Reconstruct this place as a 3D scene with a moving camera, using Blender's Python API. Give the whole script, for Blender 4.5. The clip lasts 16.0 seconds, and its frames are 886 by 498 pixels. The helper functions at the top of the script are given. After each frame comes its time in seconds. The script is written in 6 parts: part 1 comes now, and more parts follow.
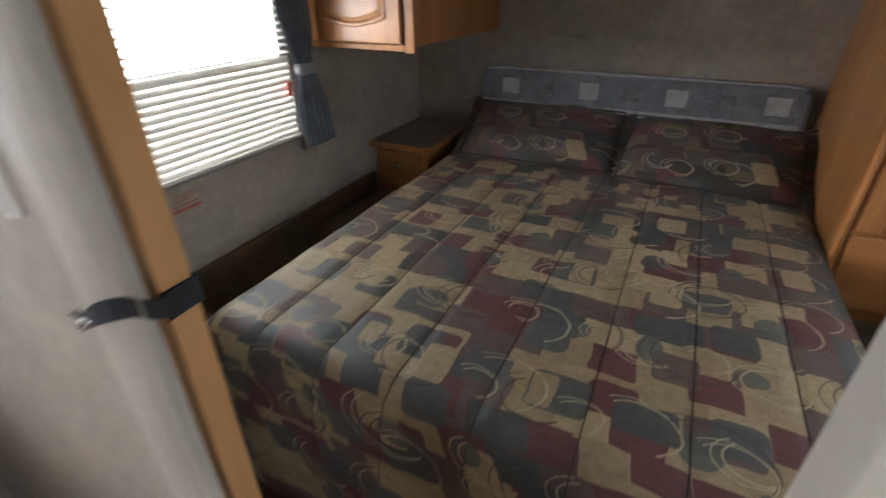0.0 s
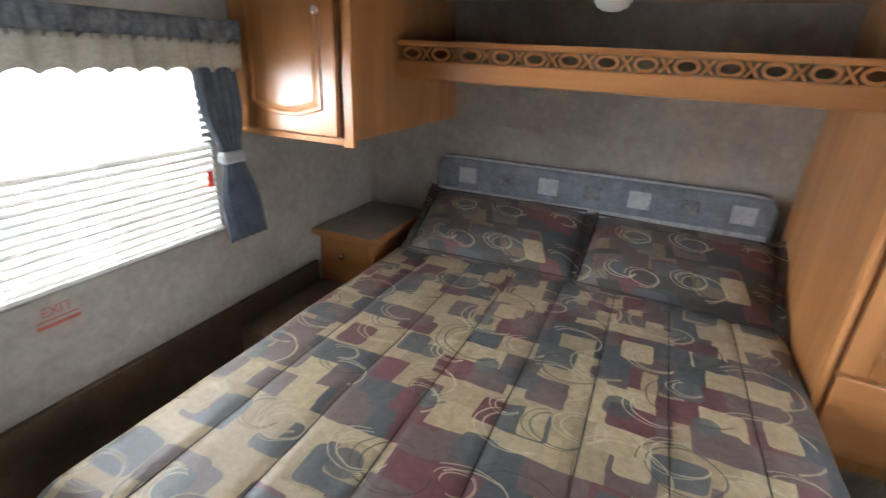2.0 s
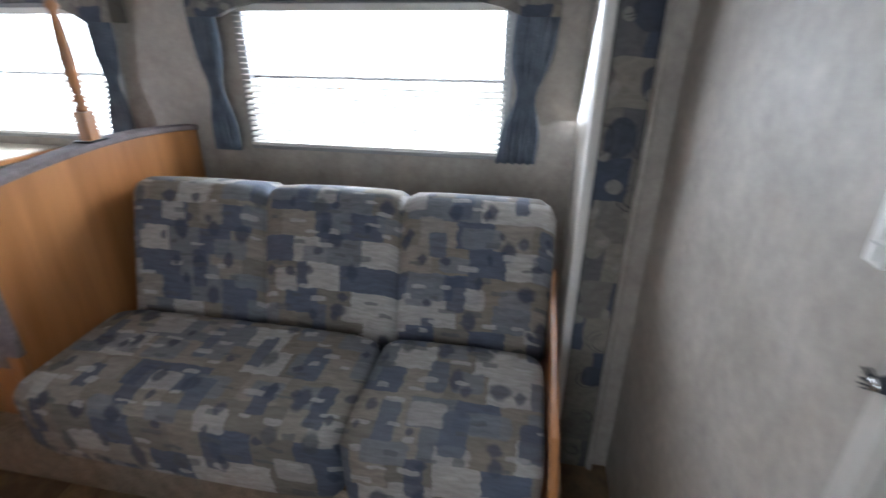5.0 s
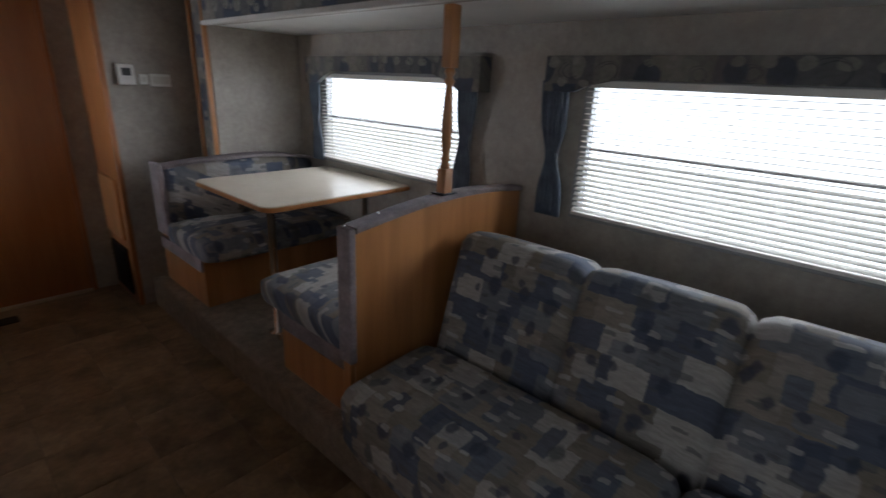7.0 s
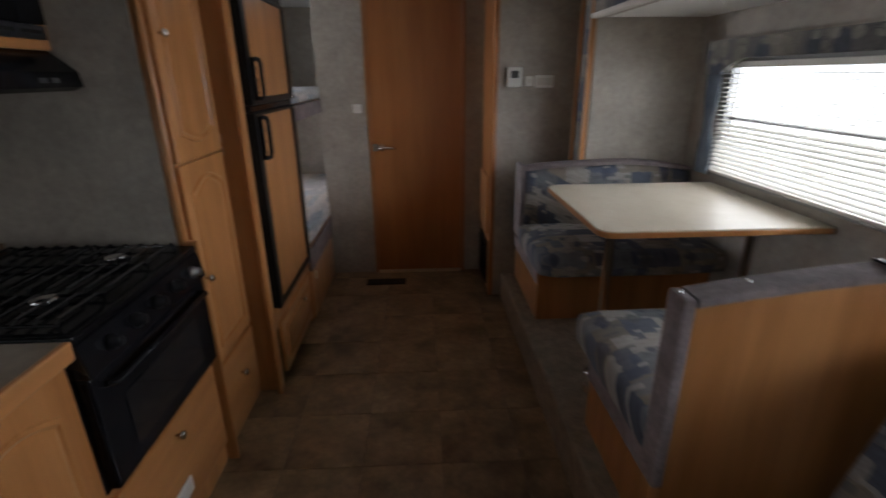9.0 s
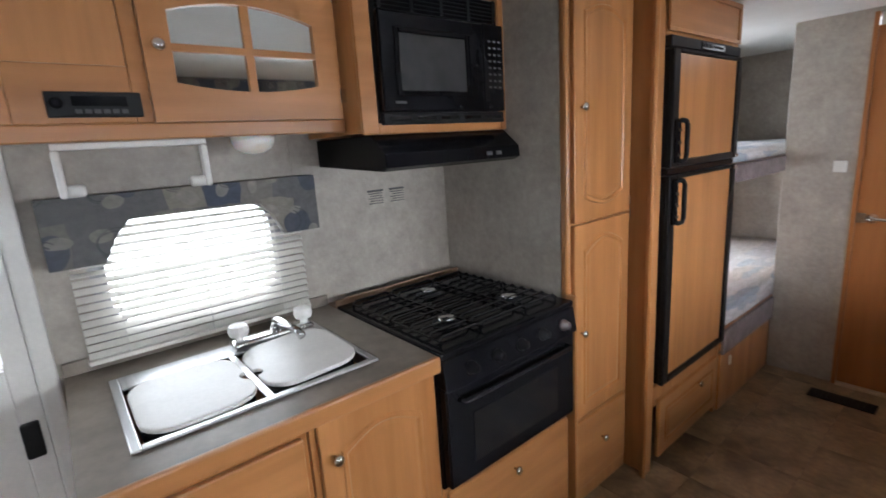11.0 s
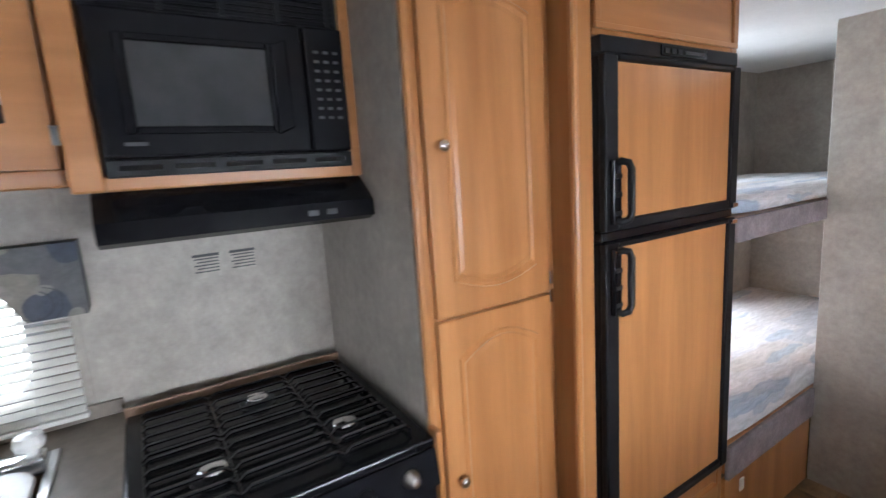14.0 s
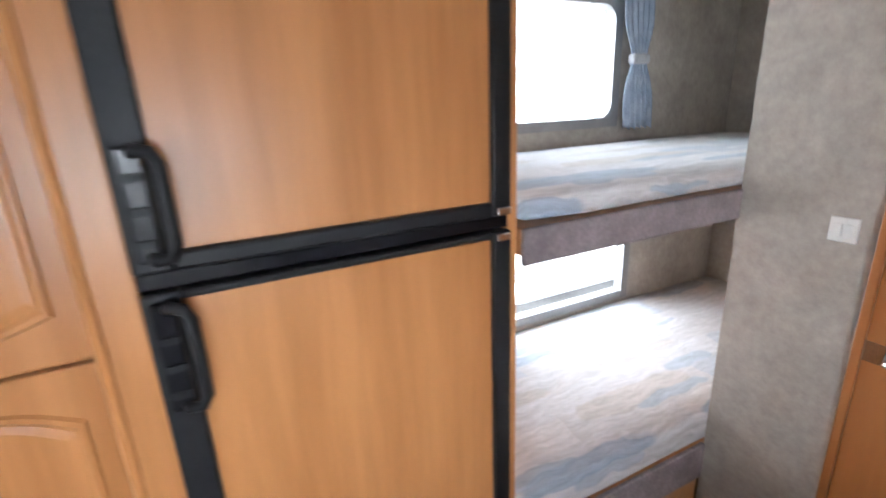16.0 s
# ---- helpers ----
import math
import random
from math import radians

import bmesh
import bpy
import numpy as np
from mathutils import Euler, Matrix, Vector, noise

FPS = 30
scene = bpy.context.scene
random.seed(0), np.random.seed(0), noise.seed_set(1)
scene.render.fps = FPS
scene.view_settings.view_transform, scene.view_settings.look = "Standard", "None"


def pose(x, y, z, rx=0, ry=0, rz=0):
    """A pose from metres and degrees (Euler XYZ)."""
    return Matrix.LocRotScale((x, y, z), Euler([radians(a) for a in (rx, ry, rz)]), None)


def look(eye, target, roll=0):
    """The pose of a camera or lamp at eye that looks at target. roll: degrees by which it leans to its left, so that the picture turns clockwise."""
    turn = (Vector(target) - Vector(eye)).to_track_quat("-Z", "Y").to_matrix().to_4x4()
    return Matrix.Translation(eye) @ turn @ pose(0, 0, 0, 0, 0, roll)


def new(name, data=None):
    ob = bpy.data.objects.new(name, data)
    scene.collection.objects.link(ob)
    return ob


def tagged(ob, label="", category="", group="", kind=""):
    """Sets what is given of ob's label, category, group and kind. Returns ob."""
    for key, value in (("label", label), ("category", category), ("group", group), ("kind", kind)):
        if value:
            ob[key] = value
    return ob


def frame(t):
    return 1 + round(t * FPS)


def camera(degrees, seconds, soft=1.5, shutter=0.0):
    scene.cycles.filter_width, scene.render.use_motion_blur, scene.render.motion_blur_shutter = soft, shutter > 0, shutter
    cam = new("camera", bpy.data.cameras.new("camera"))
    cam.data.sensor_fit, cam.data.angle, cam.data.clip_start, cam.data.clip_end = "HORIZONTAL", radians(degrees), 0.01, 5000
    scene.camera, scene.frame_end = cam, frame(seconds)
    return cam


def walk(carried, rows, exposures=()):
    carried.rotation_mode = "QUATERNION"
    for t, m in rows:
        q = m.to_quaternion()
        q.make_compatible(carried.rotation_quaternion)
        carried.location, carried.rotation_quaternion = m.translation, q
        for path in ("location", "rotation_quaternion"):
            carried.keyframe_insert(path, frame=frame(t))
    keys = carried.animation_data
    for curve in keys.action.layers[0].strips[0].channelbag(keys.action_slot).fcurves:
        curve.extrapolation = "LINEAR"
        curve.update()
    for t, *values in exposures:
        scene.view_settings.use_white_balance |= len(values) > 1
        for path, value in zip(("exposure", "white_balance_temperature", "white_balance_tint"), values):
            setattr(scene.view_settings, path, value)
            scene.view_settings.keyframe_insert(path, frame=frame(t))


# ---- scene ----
cam = camera(86.1, 16.0, 1.5, 0.5)
PATH = [
    (0, (0.105, 2.559, 1.342), (-0.669, 4.119, 0.359), -0.4),
    (0.5, (0.085, 2.720, 1.356), (-0.457, 4.379, 0.378), 0.3),
    (1, (0.085, 2.820, 1.385), (-0.388, 4.533, 0.467), 0.8),
    (1.5, (0.077, 2.863, 1.404), (-0.451, 4.608, 0.580), 1.8),
    (2, (0.081, 2.844, 1.408), (-0.636, 4.550, 0.648), 2.9),
    (2.5, (0.069, 2.772, 1.399), (-0.920, 4.336, 0.640), 4.0),
    (3, (0.064, 2.660, 1.403), (-1.266, 3.925, 0.610), 4.4),
    (3.5, (0.030, 2.581, 1.384), (-1.528, 3.513, 0.546), 3.8),
    (4, (0.057, 2.524, 1.346), (-1.683, 3.047, 0.511), 2.6),
    (4.5, (0.101, 2.420, 1.385), (-1.702, 2.551, 0.528), 1.9),
    (5, (0.069, 2.396, 1.360), (-1.725, 2.067, 0.541), 0.4),
    (5.2, (0.067, 2.348, 1.355), (-1.715, 1.891, 0.570), 0.8),
    (7.3, (0.031, 2.118, 1.427), (-1.249, 0.731, 0.765), 2.2),
    (7.5, (-0.014, 2.096, 1.423), (-1.185, 0.619, 0.754), 1.6),
    (8, (-0.138, 1.986, 1.372), (-1.015, 0.319, 0.702), 0.6),
    (8.5, (-0.209, 1.935, 1.392), (-0.732, 0.134, 0.697), 0.0),
    (9, (-0.292, 1.814, 1.407), (-0.375, -0.063, 0.720), -0.5),
    (9.5, (-0.331, 1.737, 1.429), (0.093, -0.105, 0.774), -2.0),
    (10, (-0.435, 1.667, 1.438), (0.527, 0.026, 0.821), -0.2),
    (10.2, (-0.461, 1.651, 1.428), (0.693, 0.133, 0.824), -1.2),
    (12.3, (-0.481, 1.550, 1.469), (1.150, 0.430, 1.177), -3.0),
    (12.5, (-0.462, 1.481, 1.464), (1.153, 0.338, 1.176), -3.3),
    (13, (-0.399, 1.306, 1.472), (1.191, 0.128, 1.182), -3.4),
    (13.5, (-0.385, 1.067, 1.468), (1.233, -0.070, 1.168), -3.5),
    (14, (-0.399, 0.800, 1.485), (1.265, -0.258, 1.152), -3.8),
    (14.5, (-0.395, 0.546, 1.491), (1.293, -0.470, 1.145), -3.6),
    (15, (-0.378, 0.306, 1.505), (1.317, -0.697, 1.160), -2.8),
    (15.5, (-0.388, 0.026, 1.522), (1.330, -0.916, 1.131), -2.0),
    (16, (-0.385, -0.272, 1.518), (1.324, -1.125, 0.924), -2.4),
]
EXPOSURES = [(0, -1.05, 6600, 10), (0.6, -0.65, 6500, 10), (1.5, 0.1, 6300, 10), (2.5, -0.05, 5900, 9), (3.5, -0.8, 5600, 8), (5.2, -1.2, 5800, 9), (7.3, -2.75, 6000, 10), (9, -2.55, 6300, 10), (9.5, -2.0, 6300, 10), (10, -1.0, 6200, 10), (12.3, -1.75, 6100, 10), (13.5, -1.2, 6000, 10), (14.5, -0.68, 5800, 10), (15, -0.58, 5900, 10), (16, -0.85, 6000, 10)]
walk(cam, [(t, look(eye, target, roll)) for t, eye, target, roll in PATH], EXPOSURES)

# ---- world and daylight ----
world = bpy.data.worlds.new("overcast_sky")
scene.world = world
world.use_nodes = True
wt = world.node_tree
sky = wt.nodes.new("ShaderNodeTexSky")
sky.sky_type, sky.sun_disc = "NISHITA", False
sky.sun_elevation, sky.sun_rotation = radians(50), radians(120)
wt.nodes["Background"].inputs[1].default_value = 0.1
wt.links.new(sky.outputs[0], wt.nodes["Background"].inputs[0])
sun = new("sun", bpy.data.lights.new("sun", "SUN"))
sun.data.energy, sun.data.angle = 0.8, radians(20)
sun.matrix_world = look((0, 0, 6), (1.5, 1.0, 0))

LEFT, RIGHT, SLIDE, HEAD, REAR, CEIL = -1.21, 1.13, -1.78, 4.93, -2.62, 1.95


def daylight(x, y, z, depth, height, strength, inward, steep=1.2, name="window_daylight"):
    """Sky light outside a window opening: falls inwards and down. strength: watts a square metre."""
    lamp = new(name, bpy.data.lights.new(name, "AREA"))
    lamp.data.shape, lamp.data.size, lamp.data.size_y, lamp.data.energy = "RECTANGLE", depth, height, strength * depth * height
    lamp.data.color = (0.95, 0.965, 1.0)
    lamp.matrix_world = look((x, y, z), (x + inward, y, z - steep))
    return lamp


daylight(SLIDE - 0.75, 2.25, 1.08, 2.4, 1.7, 115, 1)
daylight(SLIDE - 0.75, -0.36, 1.08, 2.8, 1.7, 250, 1)
daylight(LEFT - 0.55, 3.65, 1.10, 2.3, 1.5, 94, 1, 0.75)
daylight(RIGHT + 0.55, 3.4, 1.15, 1.7, 1.5, 24, -1, 0.75)
daylight(RIGHT + 0.70, 1.3, 1.10, 1.06, 1.5, 44, -1)
daylight(RIGHT + 0.70, 2.19, 1.20, 0.7, 1.6, 26, -1)
daylight(RIGHT + 0.55, -1.6, 1.62, 1.9, 0.9, 88, -1)
daylight(RIGHT + 0.75, -1.7, 0.48, 1.9, 1.3, 240, -1)
# Added lamp in the unseen bathroom brightens the gap over its door; no roof opening.
bath = daylight(-0.2, -2.1, 1.93, 0.75, 0.75, 40, 1, name="bathroom_added_lamp")
bath.matrix_world = look((-0.2, -2.1, 1.93), (-0.2, -2.1, 0))

# ---- materials ----


def material(name, rough=0.5, metal=0.0):
    m = bpy.data.materials.new(name)
    m.use_nodes = True
    b = m.node_tree.nodes["Principled BSDF"]
    b.inputs["Roughness"].default_value, b.inputs["Metallic"].default_value = rough, metal
    return m, m.node_tree.nodes, m.node_tree.links, b


def ramp_of(n, stops, constant=False):
    r = n.new("ShaderNodeValToRGB")
    e = r.color_ramp.elements
    if constant:
        r.color_ramp.interpolation = "CONSTANT"
    while len(e) < len(stops):
        e.new(0.5)
    for k, (p, c) in zip(e, stops):
        k.position, k.color = p, (*c, 1)
    return r


def coords(n, l, scale):
    t, m = n.new("ShaderNodeTexCoord"), n.new("ShaderNodeMapping")
    m.inputs["Scale"].default_value = scale
    l.new(t.outputs["Object"], m.inputs["Vector"])
    return m.outputs[0]


def noise_of(n, l, vec, scale, detail=4, rough=0.6):
    t = n.new("ShaderNodeTexNoise")
    t.inputs["Scale"].default_value, t.inputs["Detail"].default_value, t.inputs["Roughness"].default_value = scale, detail, rough
    l.new(vec, t.inputs["Vector"])
    return t.outputs["Fac"]


def mixed(n, l, fac, a, b, kind="MIX"):
    m = n.new("ShaderNodeMix")
    m.data_type, m.blend_type = "RGBA", kind
    for sock, v in ((m.inputs[0], fac), (m.inputs[6], a), (m.inputs[7], b)):
        if isinstance(v, (int, float)):
            sock.default_value = v
        elif isinstance(v, tuple):
            sock.default_value = (*v, 1)
        else:
            l.new(v, sock)
    return m.outputs[2]


def bumped(n, l, b, height, strength, distance=0.002):
    p = n.new("ShaderNodeBump")
    p.inputs["Strength"].default_value, p.inputs["Distance"].default_value = strength, distance
    l.new(height, p.inputs["Height"])
    l.new(p.outputs[0], b.inputs["Normal"])


def mottled(name, c1, c2, coarse, fine, rough=0.5, bump=0.3, stretch=(1, 1, 1), metal=0.0, per_piece=0.0, grain=None):
    """Two scales of variation: broad blotches and fine grain."""
    m, n, l, b = material(name, rough, metal)
    v = coords(n, l, stretch)
    if per_piece:
        info = n.new("ShaderNodeObjectInfo")
        add = n.new("ShaderNodeVectorMath")
        mul = n.new("ShaderNodeMath")
        mul.operation = "MULTIPLY"
        mul.inputs[1].default_value = 40 * per_piece
        l.new(info.outputs["Random"], mul.inputs[0])
        l.new(v, add.inputs[0])
        l.new(mul.outputs[0], add.inputs[1])
        v = add.outputs[0]
    big, small = noise_of(n, l, v, coarse, 3), noise_of(n, l, v, fine, 5, 0.7)
    r = ramp_of(n, [(0.32, c1), (0.68, c2)])
    l.new(big, r.inputs[0])
    lo, hi = (0.94, 1.03) if bump <= 0.05 else (0.72, 1.12)
    lo, hi = grain or (lo, hi)
    r2 = ramp_of(n, [(0.3, (lo, lo, lo)), (0.7, (hi, hi, hi))])
    l.new(small, r2.inputs[0])
    l.new(mixed(n, l, 1.0, r.outputs[0], r2.outputs[0], "MULTIPLY"), b.inputs["Base Color"])
    if bump:
        bumped(n, l, b, small, bump)
    return m


def block_print(name, base, layers, rings=(), axes=((1, 0, 0.5), (0, 1, 1)), rough=0.8, wobble=0.012, streak=(60, 60, 0.75), weave=0.35, soft=9.0, ragged=9.0):
    """Printed cloth: courses of colour blocks, layers of softer shapes over them, thin arcs, brush streaks and a weave."""
    m, n, l, b = material(name, rough)
    p0 = coords(n, l, (1, 1, 1))

    def num(op, a, c=None, d=None, clamp=False):
        k = n.new("ShaderNodeMath")
        k.operation, k.use_clamp = op, clamp
        for sock, v in zip(k.inputs, (a, c, d)):
            if v is None:
                continue
            if isinstance(v, (int, float)):
                sock.default_value = v
            else:
                l.new(v, sock)
        return k.outputs[0]

    def flat(u, v, w=0.0):
        c = n.new("ShaderNodeCombineXYZ")
        for sock, val in zip(c.inputs, (u, v, w)):
            if isinstance(val, (int, float)):
                sock.default_value = val
            else:
                l.new(val, sock)
        return c.outputs[0]

    along = []
    for k in (0, 1):
        dot = n.new("ShaderNodeVectorMath")
        dot.operation = "DOT_PRODUCT"
        dot.inputs[1].default_value = axes[k]
        l.new(p0, dot.inputs[0])
        along.append(dot.outputs["Value"])
    plain = flat(*along)
    shake = n.new("ShaderNodeTexNoise")
    shake.inputs["Scale"].default_value = ragged
    l.new(plain, shake.inputs["Vector"])
    sep = n.new("ShaderNodeSeparateColor")
    l.new(shake.outputs["Color"], sep.inputs[0])
    u = num("MULTIPLY_ADD", sep.outputs[0], wobble * 2, along[0])
    v = num("MULTIPLY_ADD", sep.outputs[1], wobble * 2, along[1])

    def cells(sx, sy, seed):
        row = num("FLOOR", num("DIVIDE", v, sy))
        uu = num("ADD", num("DIVIDE", u, sx), num("FRACT", num("MULTIPLY", row, 0.37 + 0.05 * seed)))
        col_no = num("FLOOR", uu)
        fu = num("SUBTRACT", num("FRACT", uu), 0.5)
        fv = num("SUBTRACT", num("FRACT", num("DIVIDE", v, sy)), 0.5)
        w = n.new("ShaderNodeTexWhiteNoise")
        l.new(flat(col_no, row, seed + 0.5), w.inputs["Vector"])
        q = n.new("ShaderNodeSeparateColor")
        l.new(w.outputs["Color"], q.inputs[0])
        return fu, fv, w.outputs["Value"], q.outputs[0], q.outputs[1], q.outputs[2]

    def pick(palette, value):
        r = ramp_of(n, [(i / len(palette), c) for i, c in enumerate(palette)], True)
        l.new(value, r.inputs[0])
        return r.outputs[0]

    sx, sy, palette = base
    col = pick(palette, cells(sx, sy, 0)[2])
    for seed, (sx, sy, power, (w0, w1), (h0, h1), share, palette, opacity) in enumerate(layers, 1):
        fu, fv, val, r, g, h = cells(sx, sy, seed)
        hw, hh = num("MULTIPLY_ADD", g, w1 - w0, w0), num("MULTIPLY_ADD", h, h1 - h0, h0)
        cu = num("ADD", fu, num("MULTIPLY_ADD", h, 0.16, -0.08))
        a = num("POWER", num("DIVIDE", num("ABSOLUTE", cu), hw), power)
        cv = num("ADD", fv, num("MULTIPLY_ADD", g, 0.24, -0.12))
        c = num("POWER", num("DIVIDE", num("ABSOLUTE", cv), hh), power)
        inside = num("MULTIPLY", num("SUBTRACT", 1.0, num("ADD", a, c)), soft, clamp=True)
        there = num("LESS_THAN", r, share)
        col = mixed(n, l, num("MULTIPLY", num("MULTIPLY", inside, there), opacity), col, pick(palette, val))
    for seed, (sx, sy, r0, r1, thick, colour) in enumerate(rings, 11):
        fu, fv, val, r, g, h = cells(sx, sy, seed)
        x = num("MULTIPLY", num("ADD", fu, num("MULTIPLY_ADD", g, 0.3, -0.15)), sx)
        y = num("MULTIPLY", fv, sy)
        dist = num("SQRT", num("ADD", num("MULTIPLY", x, x), num("MULTIPLY", num("MULTIPLY", y, y), 1.5)))
        rad = num("MULTIPLY_ADD", h, r1 - r0, r0)
        line = num("LESS_THAN", num("ABSOLUTE", num("SUBTRACT", dist, rad)), thick)
        second = num("LESS_THAN", num("ABSOLUTE", num("SUBTRACT", num("ADD", dist, num("MULTIPLY", x, 0.14)), num("ADD", rad, 0.009))), thick * 0.7)
        arc = num("GREATER_THAN", num("ADD", num("MULTIPLY", x, num("SUBTRACT", r, 0.5)), num("MULTIPLY", y, num("SUBTRACT", val, 0.5))), -0.004)
        col = mixed(n, l, num("MULTIPLY", num("MULTIPLY", num("MAXIMUM", line, second), arc), 0.75), col, colour)
    brush = n.new("ShaderNodeTexNoise")
    brush.inputs["Scale"].default_value, brush.inputs["Detail"].default_value, brush.inputs["Roughness"].default_value = 1.0, 5, 0.7
    l.new(flat(num("MULTIPLY", u, streak[0]), num("MULTIPLY", v, streak[1])), brush.inputs["Vector"])
    r2 = ramp_of(n, [(0.3, (streak[2],) * 3), (0.7, (1.18,) * 3)])
    l.new(brush.outputs["Fac"], r2.inputs[0])
    l.new(mixed(n, l, 1.0, col, r2.outputs[0], "MULTIPLY"), b.inputs["Base Color"])
    bumped(n, l, b, noise_of(n, l, plain, 30, 4), weave, 0.004)
    b.inputs["Sheen Weight"].default_value = 0.03
    return m


WALLPAPER = mottled("suede_wallpaper", (0.315, 0.282, 0.243), (0.405, 0.366, 0.318), 7, 34, 0.5, 0.05, grain=(0.82, 1.10))
CEILING_VINYL = mottled("white_ceiling_vinyl", (0.74, 0.74, 0.72), (0.82, 0.82, 0.80), 3, 90, 0.6, 0.05)
WOOD = mottled("honey_maple", (0.30, 0.122, 0.038), (0.46, 0.212, 0.078), 1.1, 6, 0.28, 0.05, (9, 9, 0.8))
WOOD_FLAT = mottled("honey_maple_lengthwise", (0.30, 0.122, 0.038), (0.46, 0.212, 0.078), 1.1, 6, 0.28, 0.05, (9, 0.8, 9))
WOOD_ACROSS = mottled("honey_maple_across", (0.30, 0.122, 0.038), (0.46, 0.212, 0.078), 1.1, 6, 0.28, 0.05, (0.8, 9, 9))
WOOD_DARK = mottled("brown_door_veneer", (0.27, 0.098, 0.028), (0.36, 0.142, 0.045), 1.1, 6, 0.36, 0.05, (8, 8, 0.7))
VINYL = mottled("brown_slate_vinyl", (0.125, 0.078, 0.042), (0.34, 0.235, 0.135), 5, 38, 0.38, 0.25, per_piece=1.0)
GROUT = mottled("floor_joint", (0.10, 0.07, 0.045), (0.14, 0.10, 0.07), 10, 60, 0.7, 0.1)
CARPET = mottled("beige_carpet", (0.20, 0.165, 0.125), (0.30, 0.25, 0.195), 20, 160, 0.95, 1.0)
CARPET_BROWN = mottled("brown_carpet", (0.115, 0.075, 0.043), (0.17, 0.116, 0.070), 14, 150, 0.95, 1.0)
COUNTER = mottled("grey_brown_laminate", (0.15, 0.125, 0.10), (0.22, 0.185, 0.15), 14, 120, 0.4, 0.03)
BLACK = mottled("black_enamel", (0.004, 0.004, 0.005), (0.007, 0.007, 0.008), 5, 60, 0.16, 0.02)
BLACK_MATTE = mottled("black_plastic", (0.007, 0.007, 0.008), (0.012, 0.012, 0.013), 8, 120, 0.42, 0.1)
DARK_GLASS = mottled("smoked_glass", (0.008, 0.008, 0.009), (0.012, 0.012, 0.013), 5, 40, 0.06, 0.0)
CHROME = mottled("chrome", (0.75, 0.75, 0.75), (0.85, 0.85, 0.85), 6, 80, 0.15, 0.02, metal=1.0)
STEEL = mottled("brushed_steel", (0.5, 0.5, 0.5), (0.62, 0.62, 0.62), 4, 60, 0.3, 0.04, (1, 12, 1), metal=1.0)
PLASTIC = mottled("white_plastic", (0.70, 0.69, 0.66), (0.78, 0.77, 0.74), 6, 80, 0.35, 0.03)
BLIND = mottled("cream_blind_slat", (0.72, 0.70, 0.64), (0.80, 0.78, 0.73), 5, 70, 0.4, 0.03)
GREY_CLOTH = mottled("mauve_grey_suede", (0.17, 0.14, 0.145), (0.27, 0.23, 0.235), 12, 90, 0.9, 0.5)
BLUE_CLOTH = mottled("slate_blue_curtain", (0.085, 0.105, 0.135), (0.15, 0.175, 0.215), 12, 140, 0.9, 0.5)
PALE_CLOTH = mottled("cream_cloth", (0.48, 0.44, 0.35), (0.60, 0.56, 0.46), 10, 120, 0.9, 0.5)
GREY_RIBBON = mottled("pale_grey_tieback", (0.36, 0.37, 0.38), (0.48, 0.49, 0.50), 10, 120, 0.85, 0.4)
BLUE_TOP = mottled("blue_grey_ruffle", (0.07, 0.08, 0.10), (0.24, 0.24, 0.24), 30, 120, 0.9, 0.6)
WINDOW_FRAME = mottled("grey_aluminium", (0.25, 0.25, 0.25), (0.33, 0.33, 0.33), 6, 60, 0.45, 0.05, metal=0.6)
WHITE_TRIM = mottled("off_white_trim", (0.58, 0.56, 0.52), (0.68, 0.66, 0.62), 6, 60, 0.45, 0.05)
INK = mottled("grey_print", (0.05, 0.05, 0.052), (0.08, 0.08, 0.082), 6, 60, 0.8, 0.0)
RED_INK = mottled("red_print", (0.36, 0.10, 0.07), (0.44, 0.14, 0.10), 20, 90, 0.8, 0.0)
RED_TAG = mottled("red_plastic", (0.55, 0.03, 0.02), (0.65, 0.05, 0.03), 6, 60, 0.4, 0.0)
NYLON = mottled("navy_nylon_strap", (0.008, 0.010, 0.016), (0.018, 0.021, 0.030), 20, 200, 0.8, 0.6)
BEIGE, MAROON, SLATE, MAUVE = (0.315, 0.25, 0.15), (0.098, 0.034, 0.036), (0.050, 0.058, 0.060), (0.094, 0.067, 0.060)
def bedding_print(name, ground, share, accents):
    """Satin print: beige, maroon, mauve and slate blocks with rounded squares and looping pen strokes."""
    return block_print(name, (0.098, 0.088, ground), [
        (0.190, 0.140, 9, (0.20, 0.36), (0.24, 0.40), 0.55, [MAROON, MAUVE, (0.12, 0.042, 0.042)], 1.0),
        (0.155, 0.150, 6, (0.24, 0.40), (0.24, 0.38), share, [SLATE, (0.062, 0.068, 0.070), MAUVE, (0.045, 0.050, 0.056)], 0.94),
        (0.210, 0.235, 8, (0.12, 0.22), (0.14, 0.24), accents, [BEIGE, (0.25, 0.195, 0.115)], 0.95),
        (0.175, 0.215, 2.2, (0.15, 0.24), (0.13, 0.22), 0.5, [(0.070, 0.082, 0.080), SLATE, (0.085, 0.09, 0.088)], 0.85),
    ], [(0.24, 0.22, 0.045, 0.10, 0.0022, (0.40, 0.34, 0.23)), (0.29, 0.25, 0.05, 0.12, 0.0022, (0.035, 0.028, 0.024)), (0.21, 0.27, 0.03, 0.07, 0.002, (0.38, 0.32, 0.22))], rough=0.5, streak=(45, 45, 0.72))


